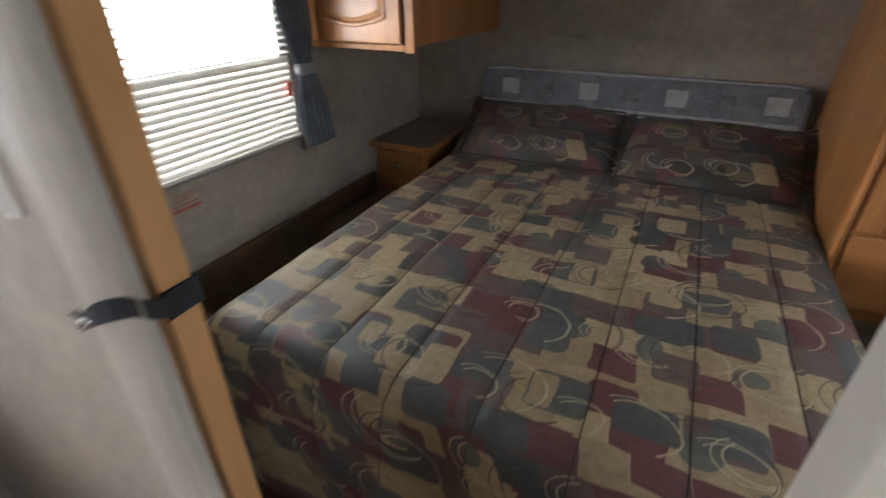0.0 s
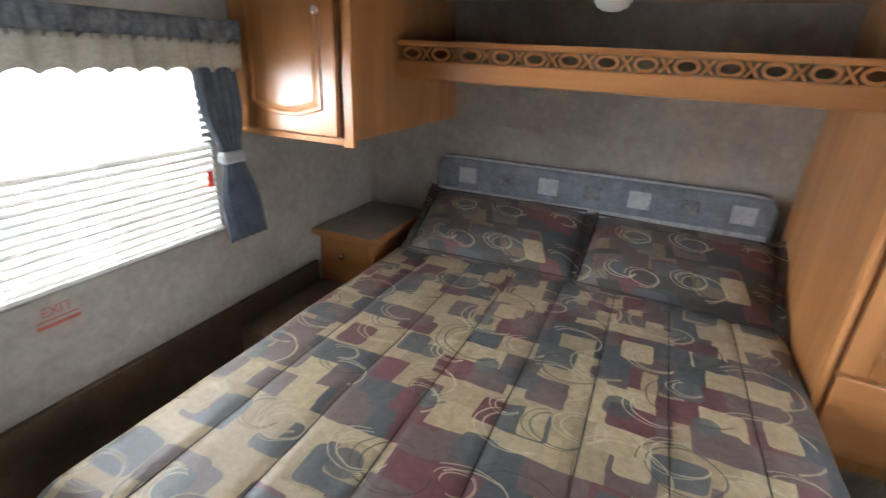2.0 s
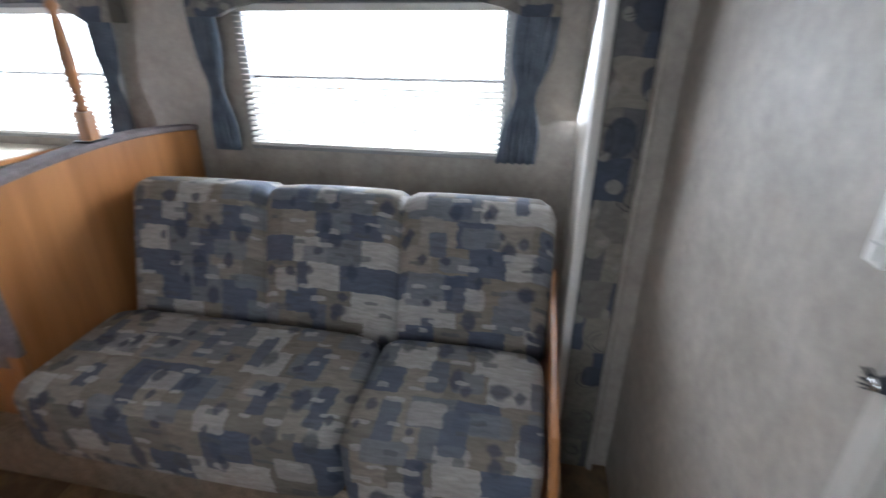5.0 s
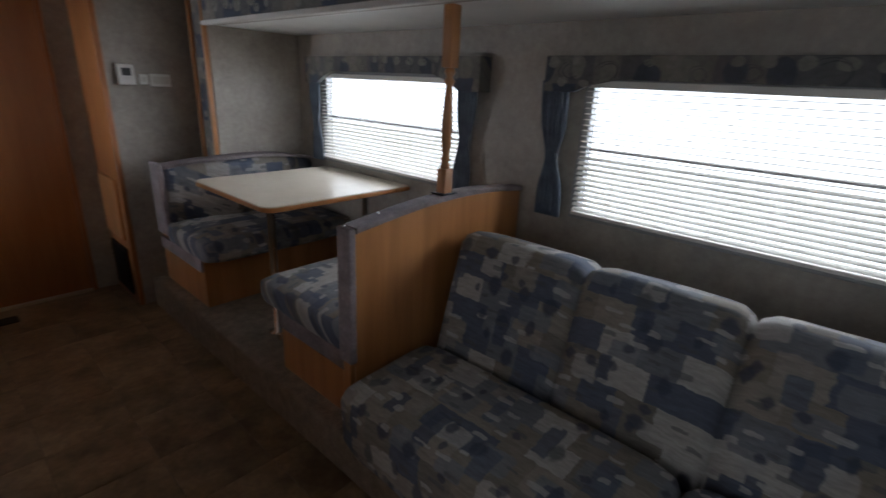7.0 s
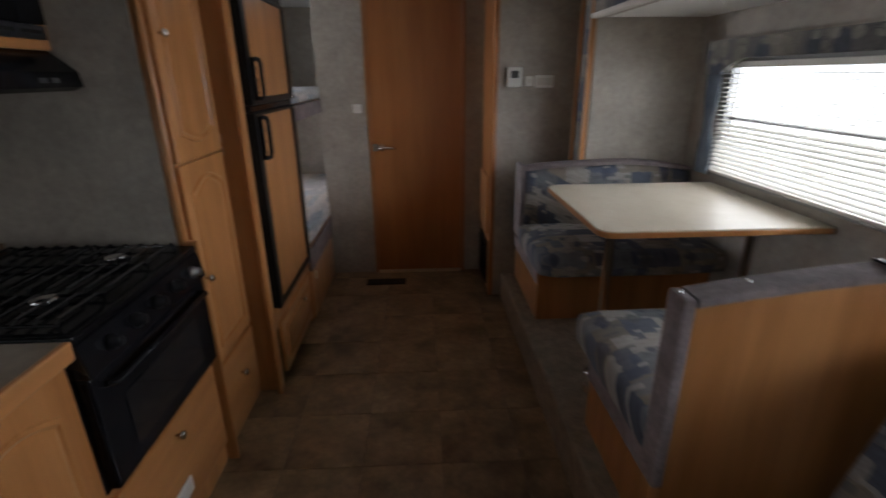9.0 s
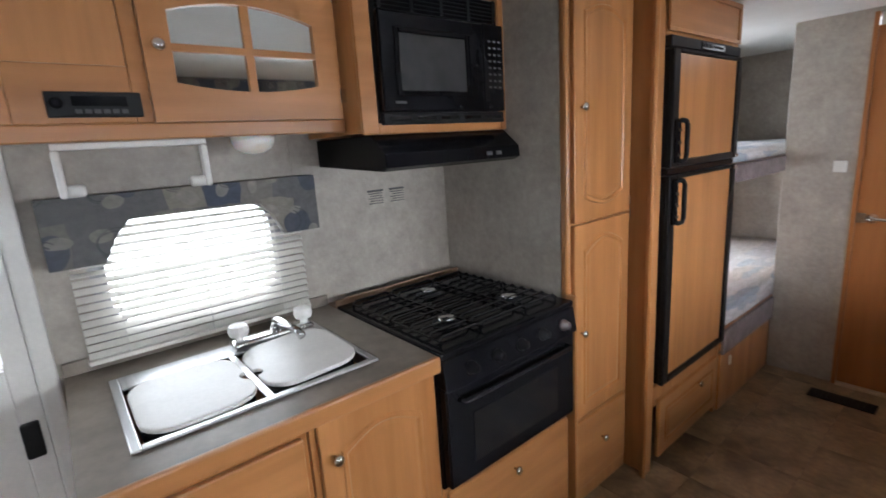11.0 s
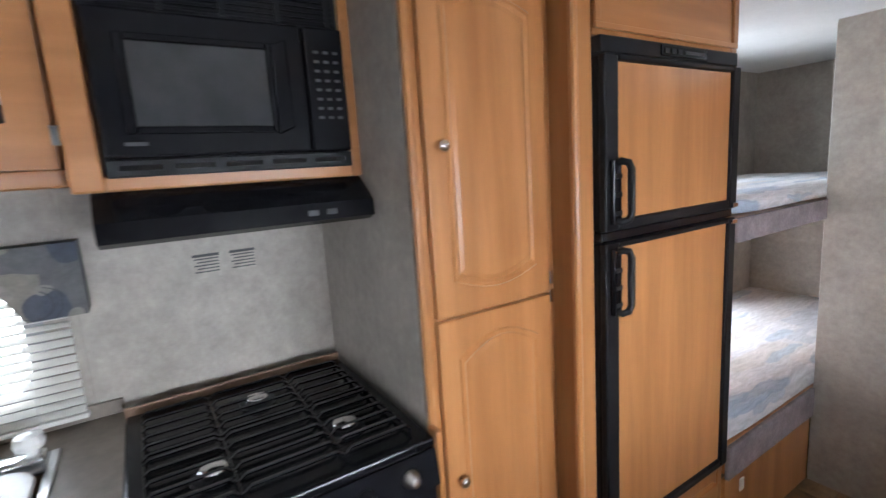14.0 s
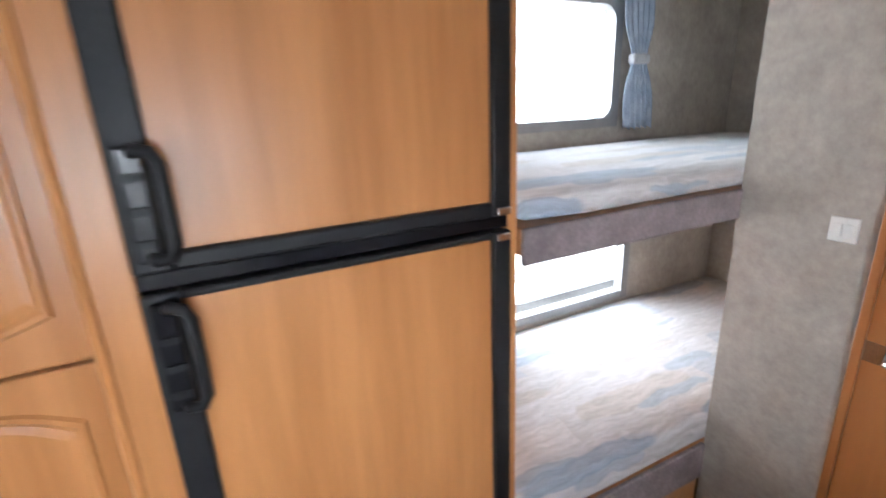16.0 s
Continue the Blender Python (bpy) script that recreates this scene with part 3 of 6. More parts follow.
def window(number, side, wall, y0, y1, z0, z1, label, rail=False, radius=0.0):
    """A framed pane in a side wall; side is +1 for the right wall."""
    w = thing("window_%d" % number, (wall, (y0 + y1) / 2, z0), label, "window", kind="structure")
    a, b = sorted((wall - side * 0.006, wall + side * 0.045))
    r = 0.028
    if radius:
        bm = bmesh.new()
        loops = []
        for x in (a, b):
            inner, outer = [], []
            for cy, cz, a0 in ((y1 - r - radius, z1 - r - radius, 0), (y0 + r + radius, z1 - r - radius, 90), (y0 + r + radius, z0 + r + radius, 180), (y1 - r - radius, z0 + r + radius, 270)):
                for k in range(7):
                    t = radians(a0 + 15 * k)
                    inner.append(bm.verts.new((x, cy + radius * math.cos(t), cz + radius * math.sin(t))))
                    outer.append(bm.verts.new((x, cy + (radius + r + 0.012) * max(-1, min(1, 1.42 * math.cos(t))), cz + (radius + r + 0.012) * max(-1, min(1, 1.42 * math.sin(t))))))
            loops += [inner, outer]
        for p, q in ((loops[0], loops[1]), (loops[1], loops[3]), (loops[3], loops[2]), (loops[2], loops[0])):
            for k in range(len(p)):
                j = (k + 1) % len(p)
                bm.faces.new((p[k], p[j], q[j], q[k]))
        bmesh.ops.recalc_face_normals(bm, faces=bm.faces)
        part("window_frame", bm, WINDOW_FRAME, w)
    else:
        part("window_frame", joined(box(a, b, y0 - 0.012, y0 + r, z0 - 0.012, z1 + 0.012, 0.004), box(a, b, y1 - r, y1 + 0.012, z0 - 0.012, z1 + 0.012, 0.004), box(a, b, y0 + r, y1 - r, z0 - 0.012, z0 + r, 0.004), box(a, b, y0 + r, y1 - r, z1 - r, z1 + 0.012, 0.004)), WINDOW_FRAME, w)
    if rail:
        part("meeting_rail", box(wall + side * 0.018, wall + side * 0.034, y0 + r, y1 - r, (z0 + z1) / 2 - 0.006, (z0 + z1) / 2 + 0.006, 0.002), WINDOW_FRAME, w)
    p = part("pane", box(wall + side * 0.036, wall + side * 0.041, y0 + r, y1 - r, z0 + r, z1 - r), GLASS, w)
    p.visible_shadow = False
    return w


def blind(side, wall, y0, y1, z0, z1, tilt, label, pitch=0.021, lifted=0.0, closed=None, share=0.5):
    """Horizontal slats on cords under a head rail."""
    x = wall - side * 0.026
    b = thing("window_blind", (x, (y0 + y1) / 2, z1), label, "blind")
    part("head_rail", box(x - 0.014, x + 0.014, y0, y1, z1 - 0.02, z1 + 0.006, 0.003), BLIND, b)
    part("bottom_rail", box(x - 0.013, x + 0.013, y0, y1, z0 + lifted, z0 + lifted + 0.014, 0.004), BLIND, b)
    slat, count = None, int((z1 - z0 - lifted - 0.03) / pitch)
    for k in range(count):
        if closed is not None and k == int(count * share):
            slat = None
        lean = closed if closed is not None and k < int(count * share) else tilt
        z = z0 + lifted + 0.024 + k * pitch
        if slat is None:
            bm = bmesh.new()
            rows = []
            for i in range(5):
                f = i / 4 - 0.5
                rows.append([bm.verts.new((f * 0.024, y, 0.006 * (0.25 - f * f) + s)) for y, s in ((y0 + 0.003, 0), (y1 - 0.003, 0), (y1 - 0.003, 0.0009), (y0 + 0.003, 0.0009))])
            for r, q in zip(rows, rows[1:]):
                for i in range(4):
                    bm.faces.new((r[i], r[(i + 1) % 4], q[(i + 1) % 4], q[i]))
            bm.faces.new(rows[0])
            bm.faces.new(rows[-1])
            bmesh.ops.recalc_face_normals(bm, faces=bm.faces)
            bmesh.ops.rotate(bm, verts=bm.verts, matrix=Matrix.Rotation(radians(lean), 3, "Y"))
            bmesh.ops.translate(bm, verts=bm.verts, vec=(0, -(y0 + y1) / 2, 0))
            me = bpy.data.meshes.new("slat")
            bm.to_mesh(me)
            bm.free()
            me.materials.append(BLIND)
            slat = me
        o = new("slat", slat)
        o.parent = b
        o.location = (0, 0, z - z1)
    for f in (0.15, 0.5, 0.85):
        y = y0 + (y1 - y0) * f
        part("ladder_cord", box(x - side * 0.0135 - 0.0006, x - side * 0.0135 + 0.0006, y - 0.001, y + 0.001, z0 + lifted, z1), PLASTIC, b)
    return b


def curtain(side, wall, y0, y1, z0, z1, mat, label, tie=None, lean=0.0, off=0.055, ribbon=True):
    """A hanging pleated panel, drawn in at its tieback."""
    x = wall - side * off
    c = thing("curtain", (x, (y0 + y1) / 2, z1), label, "curtain", "window curtains")
    bm = bmesh.new()
    nu, nv = 26, 18
    grid = []
    for j in range(nv + 1):
        v = j / nv
        z = z1 + (z0 - z1) * v
        pinch = 1.0
        if tie is not None:
            pinch = 1 - 0.55 * math.exp(-((v - tie) / 0.16) ** 2)
        mid = (y0 + y1) / 2 + lean * (v - (tie if tie is not None else 0.5) if v > (tie or 0.5) else (v - (tie or 0.5)))
        row = []
        for i in range(nu + 1):
            u = i / nu - 0.5
            fold = 0.012 * math.sin(u * 5 * math.tau + 0.6 * math.sin(v * 4)) * (0.5 + 0.5 * v)
            row.append(bm.verts.new((x + fold, mid + u * (y1 - y0) * pinch, z + 0.006 * math.sin(u * 5 * math.tau) * v)))
        grid.append(row)
    for j in range(nv):
        for i in range(nu):
            bm.faces.new((grid[j][i], grid[j][i + 1], grid[j + 1][i + 1], grid[j + 1][i]))
    p = part("cloth", bm, mat, c, smooth=True)
    s = p.modifiers.new("thickness", "SOLIDIFY")
    s.thickness = 0.003
    if tie is not None and ribbon:
        z = z1 + (z0 - z1) * tie
        wd = (y1 - y0) * 0.25
        part("tieback", box(x - 0.02, x + 0.02, (y0 + y1) / 2 - wd - 0.006, (y0 + y1) / 2 + wd + 0.006, z - 0.02, z + 0.02, 0.012, 3), GREY_RIBBON, c, "pale grey tieback band", True)
    return c


def box_valance(side, wall, y0, y1, z0, z1, drop, label):
    """A padded pelmet board whose ends drop lower, in an arch over the window."""
    a, b = sorted((wall - side * 0.002, wall - side * 0.085))
    v = thing("window_valance", ((a + b) / 2, (y0 + y1) / 2, z1), label, "valance", "window valances")
    pts = [(y0, z0 - drop), (y0, z1), (y1, z1), (y1, z0 - drop)]
    n = 14
    w = y1 - y0
    pts.append((y1 - 0.10, z0 - drop))
    for k in range(n + 1):
        f = k / n
        y = y1 - 0.12 - f * (w - 0.24)
        e = min(1, min(f, 1 - f) * 6)
        pts.append((y, z0 - drop * (1 - math.sin(e * math.pi / 2))))
    pts.append((y0 + 0.10, z0 - drop))
    part("board", prism(pts, "x", wall - side * 0.055, wall - side * 0.085), VALANCE_CLOTH, v)
    for ya, yb in ((y0, y0 + 0.02), (y1 - 0.02, y1)):
        part("return", box(min(wall, wall - side * 0.054), max(wall, wall - side * 0.054), ya, yb, z0 - drop, z1, 0.002), VALANCE_CLOTH, v)
    part("top_board", box(min(wall, wall - side * 0.054), max(wall, wall - side * 0.054), y0 + 0.021, y1 - 0.021, z1 - 0.015, z1, 0.002), VALANCE_CLOTH, v)
    return v


window(1, -1, SLIDE, 1.24, 2.30, 0.93, 1.48, "wide sliding window over the sofa", True)
window(2, -1, SLIDE, -0.54, 0.66, 0.93, 1.47, "wide window over the dinette table", True)
window(3, -1, LEFT, 3.20, 3.94, 0.82, 1.42, "bedroom emergency exit window", True)
window(4, 1, RIGHT, 2.95, 3.85, 0.82, 1.42, "bedroom window facing the exit window", True)
window(5, 1, RIGHT, 1.05, 1.575, 0.955, 1.33, "small kitchen window over the sink", False, 0.08)
window(6, 1, RIGHT, -1.86, -1.10, 1.40, 1.88, "upper bunk window with rounded frame", False, 0.06)
window(7, 1, RIGHT, -2.0, -1.25, 0.59, 1.02, "lower bunk window in white frame")
blind(-1, SLIDE, 1.25, 2.29, 0.94, 1.46, 6, "open cream mini blind in the sofa window", closed=26)
blind(-1, SLIDE, -0.53, 0.65, 0.94, 1.45, 8, "open cream mini blind in the dinette window", closed=32)
blind(-1, LEFT, 3.21, 3.93, 0.83, 1.40, 14, "half-tilted cream mini blind in bedroom window", 0.023, closed=62, share=0.55)
blind(1, RIGHT, 2.96, 3.84, 0.83, 1.40, -38, "half-tilted cream blind in opposite bedroom window", 0.023)
blind(1, RIGHT, 0.98, 1.63, 0.905, 1.34, -20, "half-tilted cream mini blind above the sink", 0.023, closed=-32, share=0.6)
box_valance(-1, SLIDE, 1.09, 2.46, 1.47, 1.55, 0.05, "padded lodge-print pelmet over the sofa window")
box_valance(-1, SLIDE, -0.62, 0.76, 1.47, 1.55, 0.07, "padded lodge-print pelmet over the dinette window")
box_valance(1, RIGHT, 0.935, 1.665, 1.30, 1.37, 0.11, "padded lodge-print pelmet over the kitchen window")
curtain(-1, SLIDE, 1.08, 1.20, 0.92, 1.46, BLUE_CLOTH, "slate-blue curtain tied back beside sofa window", 0.55, 0.03, ribbon=False)
curtain(-1, SLIDE, 2.29, 2.435, 0.92, 1.46, BLUE_CLOTH, "slate-blue curtain tied back beside sofa window", 0.55, -0.05, ribbon=False)
curtain(-1, SLIDE, 0.605, 0.725, 0.93, 1.46, BLUE_CLOTH, "slate-blue curtain beside the dinette window", 0.55, -0.01, ribbon=False)
curtain(-1, SLIDE, -0.62, -0.50, 0.93, 1.46, BLUE_CLOTH, "narrow slate-blue curtain in the dinette corner", 0.55, 0.03, ribbon=False)
curtain(-1, LEFT, 3.90, 4.06, 0.78, 1.38, BLUE_CLOTH, "slate-blue bedroom curtain with pale tieback", 0.52, 0.07)
curtain(-1, LEFT, 3.09, 3.25, 0.785, 1.38, BLUE_CLOTH, "slate-blue bedroom curtain with pale tieback", 0.52, -0.05)
curtain(1, RIGHT, -2.00, -1.84, 1.38, 1.92, mottled("pale_blue_curtain", (0.20, 0.25, 0.32), (0.30, 0.35, 0.42), 12, 140, 0.9, 0.5), "pale blue bunk curtain with white tieback", 0.5, -0.04)
curtain(1, RIGHT, 2.82, 2.97, 0.78, 1.40, BLUE_CLOTH, "slate-blue curtain beside opposite bedroom window", 0.52, 0.03)


def ruffle(wall, y0, y1, z0, z1):
    """A gathered cloth valance: dark ruffle above, cream skirt below."""
    v = thing("ruffled_valance", (wall + 0.05, (y0 + y1) / 2, z1), "gathered cream valance with blue-grey ruffle", "valance")
    for name, a, b, mat, deep, waves in (("skirt", z0, z1 - 0.055, PALE_CLOTH, 0.012, 13), ("ruffle", z1 - 0.06, z1, BLUE_TOP, 0.010, 30)):
        bm = bmesh.new()
        nu, nv = 120, 5
        g = []
        for j in range(nv + 1):
            w = j / nv
            row = []
            for i in range(nu + 1):
                u = i / nu
                x = wall + (0.094 if name == "ruffle" else 0.086) + deep * math.sin(u * waves * math.tau) * (0.4 + 0.6 * (1 - w)) + 0.004 * noise.noise((u * 40, w * 3, 0))
                row.append(bm.verts.new((x, y0 + (y1 - y0) * u, a + (b - a) * w + (0.008 * math.sin(u * waves * math.tau + 1) * (1 - w)))))
            g.append(row)
        for j in range(nv):
            for i in range(nu):
                bm.faces.new((g[j][i], g[j][i + 1], g[j + 1][i + 1], g[j + 1][i]))
        p = part(name, bm, mat, v, smooth=True)
        p.modifiers.new("thickness", "SOLIDIFY").thickness = 0.003
    for y in (y0, y1):
        part("return", box(wall, wall + 0.084, y - 0.004, y + 0.004, z0, z1 - 0.02, 0.002), PALE_CLOTH, v)
    return v


ruffle(LEFT, 3.06, 4.03, 1.335, 1.47)

# ---- bedroom ----
bed = thing("bed", (-0.12, 4.0, 0), "double bed under a block-print quilted bedspread", "bed")
part("base", box(-0.78, 0.56, 3.20, 4.92, 0.016, 0.36, 0.01), CARPET_BROWN, bed, "brown carpeted bed base")


def quilt_mesh(x0, x1, y0, y1, top, skirt):
    """A spread over the mattress: stitched channels along it, rounded corners, sides hanging."""
    bm = bmesh.new()
    nx, ny = 230, 90
    side = 0.30
    g = []
    for j in range(ny + 1):
        row = []
        for i in range(nx + 1):
            u = -side + (x1 - x0 + 2 * side) * i / nx
            v = -side + (y1 - y0 + side) * j / ny
            ox, oy = max(0, -u, u - (x1 - x0)), max(0, -v)
            cx, cy = min(max(u, 0), x1 - x0), max(v, 0)
            d = math.hypot(ox, oy)
            drop = min(d, side) / side * (top - skirt)
            outx = (-1 if u < 0 else 1) * (0.05 * (1 - math.exp(-ox * 14)))
            outy = -0.05 * (1 - math.exp(-oy * 14))
            x, y, z = x0 + cx + (outx if ox else 0), y0 + cy + (outy if oy else 0), top - drop
            # roll over the edge
            for e in (cx, x1 - x0 - cx, cy):
                if e < 0.07:
                    z -= 0.03 * (1 - e / 0.07) ** 2
            ch = (cx / 0.185) % 1.0
            z -= 0.007 * math.exp(-((min(ch, 1 - ch) * 0.185) / 0.014) ** 2) if d == 0 else 0
            z += 0.010 * noise.noise((cx * 3, cy * 3, 1)) + 0.004 * noise.noise((cx * 9, cy * 9, 4))
            if ox or oy:
                w = 0.012 * math.sin((cy if ox else cx) * 22) * (drop / (top - skirt))
                x += w if ox else 0
                y += w if oy else 0
            row.append(bm.verts.new((x, y, z)))
        g.append(row)
    for j in range(ny):
        for i in range(nx):
            bm.faces.new((g[j][i], g[j][i + 1], g[j + 1][i + 1], g[j + 1][i]))
    bmesh.ops.recalc_face_normals(bm, faces=bm.faces)
    for k in range(1, 8):
        i = round((side + 0.185 * k) / (x1 - x0 + 2 * side) * nx)
        j0 = round(0.5 * side / (y1 - y0 + side) * ny)
        seams.append([(g[j][i].co.x, g[j][i].co.y, g[j][i].co.z + 0.0012) for j in range(j0, ny - 12)])
    return bm


seams = []
part("mattress", cushion(-0.80, 0.58, 3.14, 4.88, 0.36, 0.585, 0.05, 0.0), PALE_CLOTH, bed)
q = part("bedspread", quilt_mesh(-0.86, 0.60, 3.12, 4.86, 0.635, 0.20), QUILT, bed, "stitched quilt in beige, maroon and charcoal blocks", True)

THREAD = mottled("dark_quilting_seam", (0.04, 0.032, 0.028), (0.07, 0.056, 0.048), 20, 150, 0.9, 0.2)
for line in seams:
    part("seam", tube(line, 0.0015, 5), THREAD, q, "dark quilting seam")


def pillow(cx, cy, cz, w, d, h, pitch, turn):
    """A plump sham with a flat flange and corner tips."""
    p = thing("pillow", (cx, cy, cz), "plump block-print pillow sham leaning on headboard", "pillow", "pillows on the bed")
    bm = bmesh.new()
    n = 28
    for s in (1, -1):
        g = []
        for j in range(n + 1):
            row = []
            for i in range(n + 1):
                u, v = i / n * 2 - 1, j / n * 2 - 1
                inner = max(0, 1 - (u / 0.88) ** 4) * max(0, 1 - (v / 0.84) ** 4)
                z = s * (h / 2 * inner ** 0.5 + 0.004) - 0.03 * (1 - inner) * max(0, -v) + 0.022 * max(0, abs(u) - 0.86) / 0.14 * max(0, v) + 0.012 * noise.noise((u * 2.5 + cx * 5, v * 2.5, s)) + 0.010 * noise.noise((u * 6, v * 6, cx)) * (1 - inner)
                tip = 1 + 0.05 * (u * u * v * v) - 0.03 * (1 - u * u) * v * v
                row.append(bm.verts.new((u * w / 2 * tip, v * d / 2 * tip, z)))
            g.append(row)
        for j in range(n):
            for i in range(n):
                f = (g[j][i], g[j][i + 1], g[j + 1][i + 1], g[j + 1][i])
                bm.faces.new(f if s > 0 else f[::-1])
    bmesh.ops.remove_doubles(bm, verts=bm.verts, dist=0.0001)
    bmesh.ops.rotate(bm, verts=bm.verts, matrix=Euler((radians(pitch), 0, radians(turn))).to_matrix())
    bmesh.ops.translate(bm, verts=bm.verts, vec=(cx, cy, cz))
    hem = [(u * w / 2 * 0.90, v * d / 2 * 0.87) for u, v in ((-1, -1), (-0.5, -1), (0, -1), (0.5, -1), (1, -1), (1, -0.4), (1, 0.4), (1, 1), (0.5, 1), (0, 1), (-0.5, 1), (-1, 1), (-1, 0.4), (-1, -0.4), (-1, -1))]
    turn_to = Euler((radians(pitch), 0, radians(turn))).to_matrix()
    part("sham", bm, SHADED_SHAM, p, smooth=True)
    line = [turn_to @ Vector((a, c, 0.022 - 0.03 * max(0, -c / d))) + Vector((cx, cy, cz)) for a, c in hem]
    part("hem_cord", tube(line, 0.004, 6), THREAD, p, "dark corded hem", True)
    return p


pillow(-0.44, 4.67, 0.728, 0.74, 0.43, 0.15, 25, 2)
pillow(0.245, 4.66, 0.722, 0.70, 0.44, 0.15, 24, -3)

hb = thing("headboard", (-0.12, HEAD, 0.6), "padded blue-grey headboard with pale square patches", "headboard")
prof = [(-0.82, 0.56), (-0.82, 0.90)] + [(-0.76 - 0.06 * math.cos(k * math.pi / 12), 0.92 + 0.06 * math.sin(k * math.pi / 12)) for k in range(7)]
prof += [(0.50 + 0.06 * math.sin(k * math.pi / 12), 0.92 + 0.06 * math.cos(k * math.pi / 12)) for k in range(7)] + [(0.56, 0.90), (0.56, 0.56)]
part("padding", prism(prof, "y", HEAD - 0.07, HEAD - 0.001, 0.018, 3), HEADBOARD_CLOTH, hb)
part("piping", box(-0.80, 0.54, HEAD - 0.082, HEAD - 0.0705, 0.80, 0.835, 0.005), PATCH_CLOTH, hb, "pale quilted lower band")
part("top_piping", tube([(-0.78, HEAD - 0.062, 0.972), (-0.70, HEAD - 0.062, 0.978), (0.45, HEAD - 0.062, 0.978), (0.53, HEAD - 0.062, 0.972)], 0.006), PATCH_CLOTH, hb)
for k in range(7):
    x = -0.66 + k * 0.185
    s = 0.042 if k % 2 == 0 else 0.032
    part("patch", box(x - s, x + s, HEAD - 0.0745, HEAD - 0.0702, 0.90 - s * 0.85, 0.90 + s * 0.85, 0.002, 1), PATCH_CLOTH if k % 2 == 0 else BLUE_TOP, hb)

tagged(part("bedside_ledge", box(LEFT + 0.023, -0.93, 3.95, 4.448, 0.016, 0.43, 0.008), CARPET_BROWN), "low brown carpeted ledge beside the bed", "ledge", kind="structure")
ns = thing("nightstand", (-1.05, 4.7, 0), "maple nightstand with laminate top and drawer", "nightstand")
part("body", box(LEFT + 0.001, -0.925, 4.47, HEAD - 0.002, 0.016, 0.648, 0.003), WOOD, ns)
part("top", box(LEFT + 0.001, -0.895, 4.425, HEAD - 0.007, 0.655, 0.677, 0.004), COUNTER, ns, "grey-brown laminate top")
part("top_edge", joined(box(LEFT + 0.001, -0.900, 4.410, 4.424, 0.650, 0.679, 0.005), box(-0.894, -0.880, 4.432, HEAD - 0.007, 0.650, 0.679, 0.005), turned([(0.013, 0.0), (0.014, 0.004), (0.014, 0.025), (0.013, 0.029)], (-0.896, 4.428, 0.650), (0, 0, 1), 14)), WOOD_ACROSS, ns)
d = part("drawer", box(LEFT + 0.03, -0.95, 4.453, 4.469, 0.46, 0.63, 0.004), WOOD_ACROSS, ns)
part("knob", turned(KNOB, (-1.07, 4.453, 0.56), (0, -1, 0)), CHROME, d, smooth=True)

oc = thing("overhead_cabinet", (-0.98, 4.5, 1.145), "maple overhead cabinet with arched door", "cabinet")
part("body", prism([(4.10, 1.145), (HEAD - 0.008, 1.145), (HEAD - 0.172, CEIL - 0.002), (4.10, CEIL - 0.002)], "x", LEFT + 0.001, -0.757, 0.003), WOOD, oc)
part("face_frame", joined(box(-0.79, -0.752, 4.078, 4.099, 1.125, CEIL - 0.002, 0.004), box(LEFT + 0.001, -0.79, 4.078, 4.099, 1.13, 1.15, 0.003), box(LEFT + 0.001, LEFT + 0.03, 4.078, 4.099, 1.15, CEIL - 0.002, 0.003)), WOOD, oc)
cabinet_door(oc, (-0.797, 4.0785, 1.155), (-1, 0, 0), 0.38, 0.74, (0, -1, 0), 0.03, 0.028, (0.05, 0.35))

bridge = thing("bridge_shelf", (-0.08, 4.5, 1.33), "maple bridge shelf over the bed with fretwork rail", "shelf")
part("board", box(-0.755, 0.598, 4.372, 4.88, 1.338, 1.356, 0.003), WOOD_ACROSS, bridge)
part("front_lip", box(-0.755, 0.598, 4.348, 4.371, 1.325, 1.385, 0.006), WOOD_ACROSS, bridge)
part("top_rail", box(-0.755, 0.598, 4.350, 4.369, 1.428, 1.446, 0.005), WOOD_ACROSS, bridge)
for k in range(13):
    x = -0.70 + k * 0.1035
    bm = bmesh.new()
    steps = 16
    loops = []
    for rx, rz, y in ((0.034, 0.0215, 4.355), (0.024, 0.013, 4.355), (0.024, 0.013, 4.364), (0.034, 0.0215, 4.364)):
        loops.append([bm.verts.new((x + rx * math.cos(i * math.tau / steps), y, 1.4065 + rz * math.sin(i * math.tau / steps))) for i in range(steps)])
    for a, b in zip(loops, loops[1:] + loops[:1]):
        for i in range(steps):
            bm.faces.new((a[i], a[(i + 1) % steps], b[(i + 1) % steps], b[i]))
    bmesh.ops.recalc_face_normals(bm, faces=bm.faces)
    part("fret_oval", bm, WOOD_ACROSS, bridge)
    cross = []
    for s in (1, -1):
        bx = box(-0.026, 0.026, 4.356, 4.363, -0.0035, 0.0035)
        bmesh.ops.rotate(bx, verts=bx.verts, matrix=Matrix.Rotation(radians(52 * s), 3, "Y"))
        bmesh.ops.translate(bx, verts=bx.verts, vec=(x + 0.0515, 0, 1.4065))
        cross.append(bx)
    if k < 12:
        part("fret_cross", joined(*cross), WOOD_ACROSS, bridge)
uc = thing("bridge_cabinet", (-0.08, 4.6, 1.6), "maple bridge cabinet under the ceiling over the bed", "cabinet")
part("body", box(-0.755, 0.598, 4.37, 4.755, 1.60, CEIL - 0.002, 0.003), WOOD_ACROSS, uc)
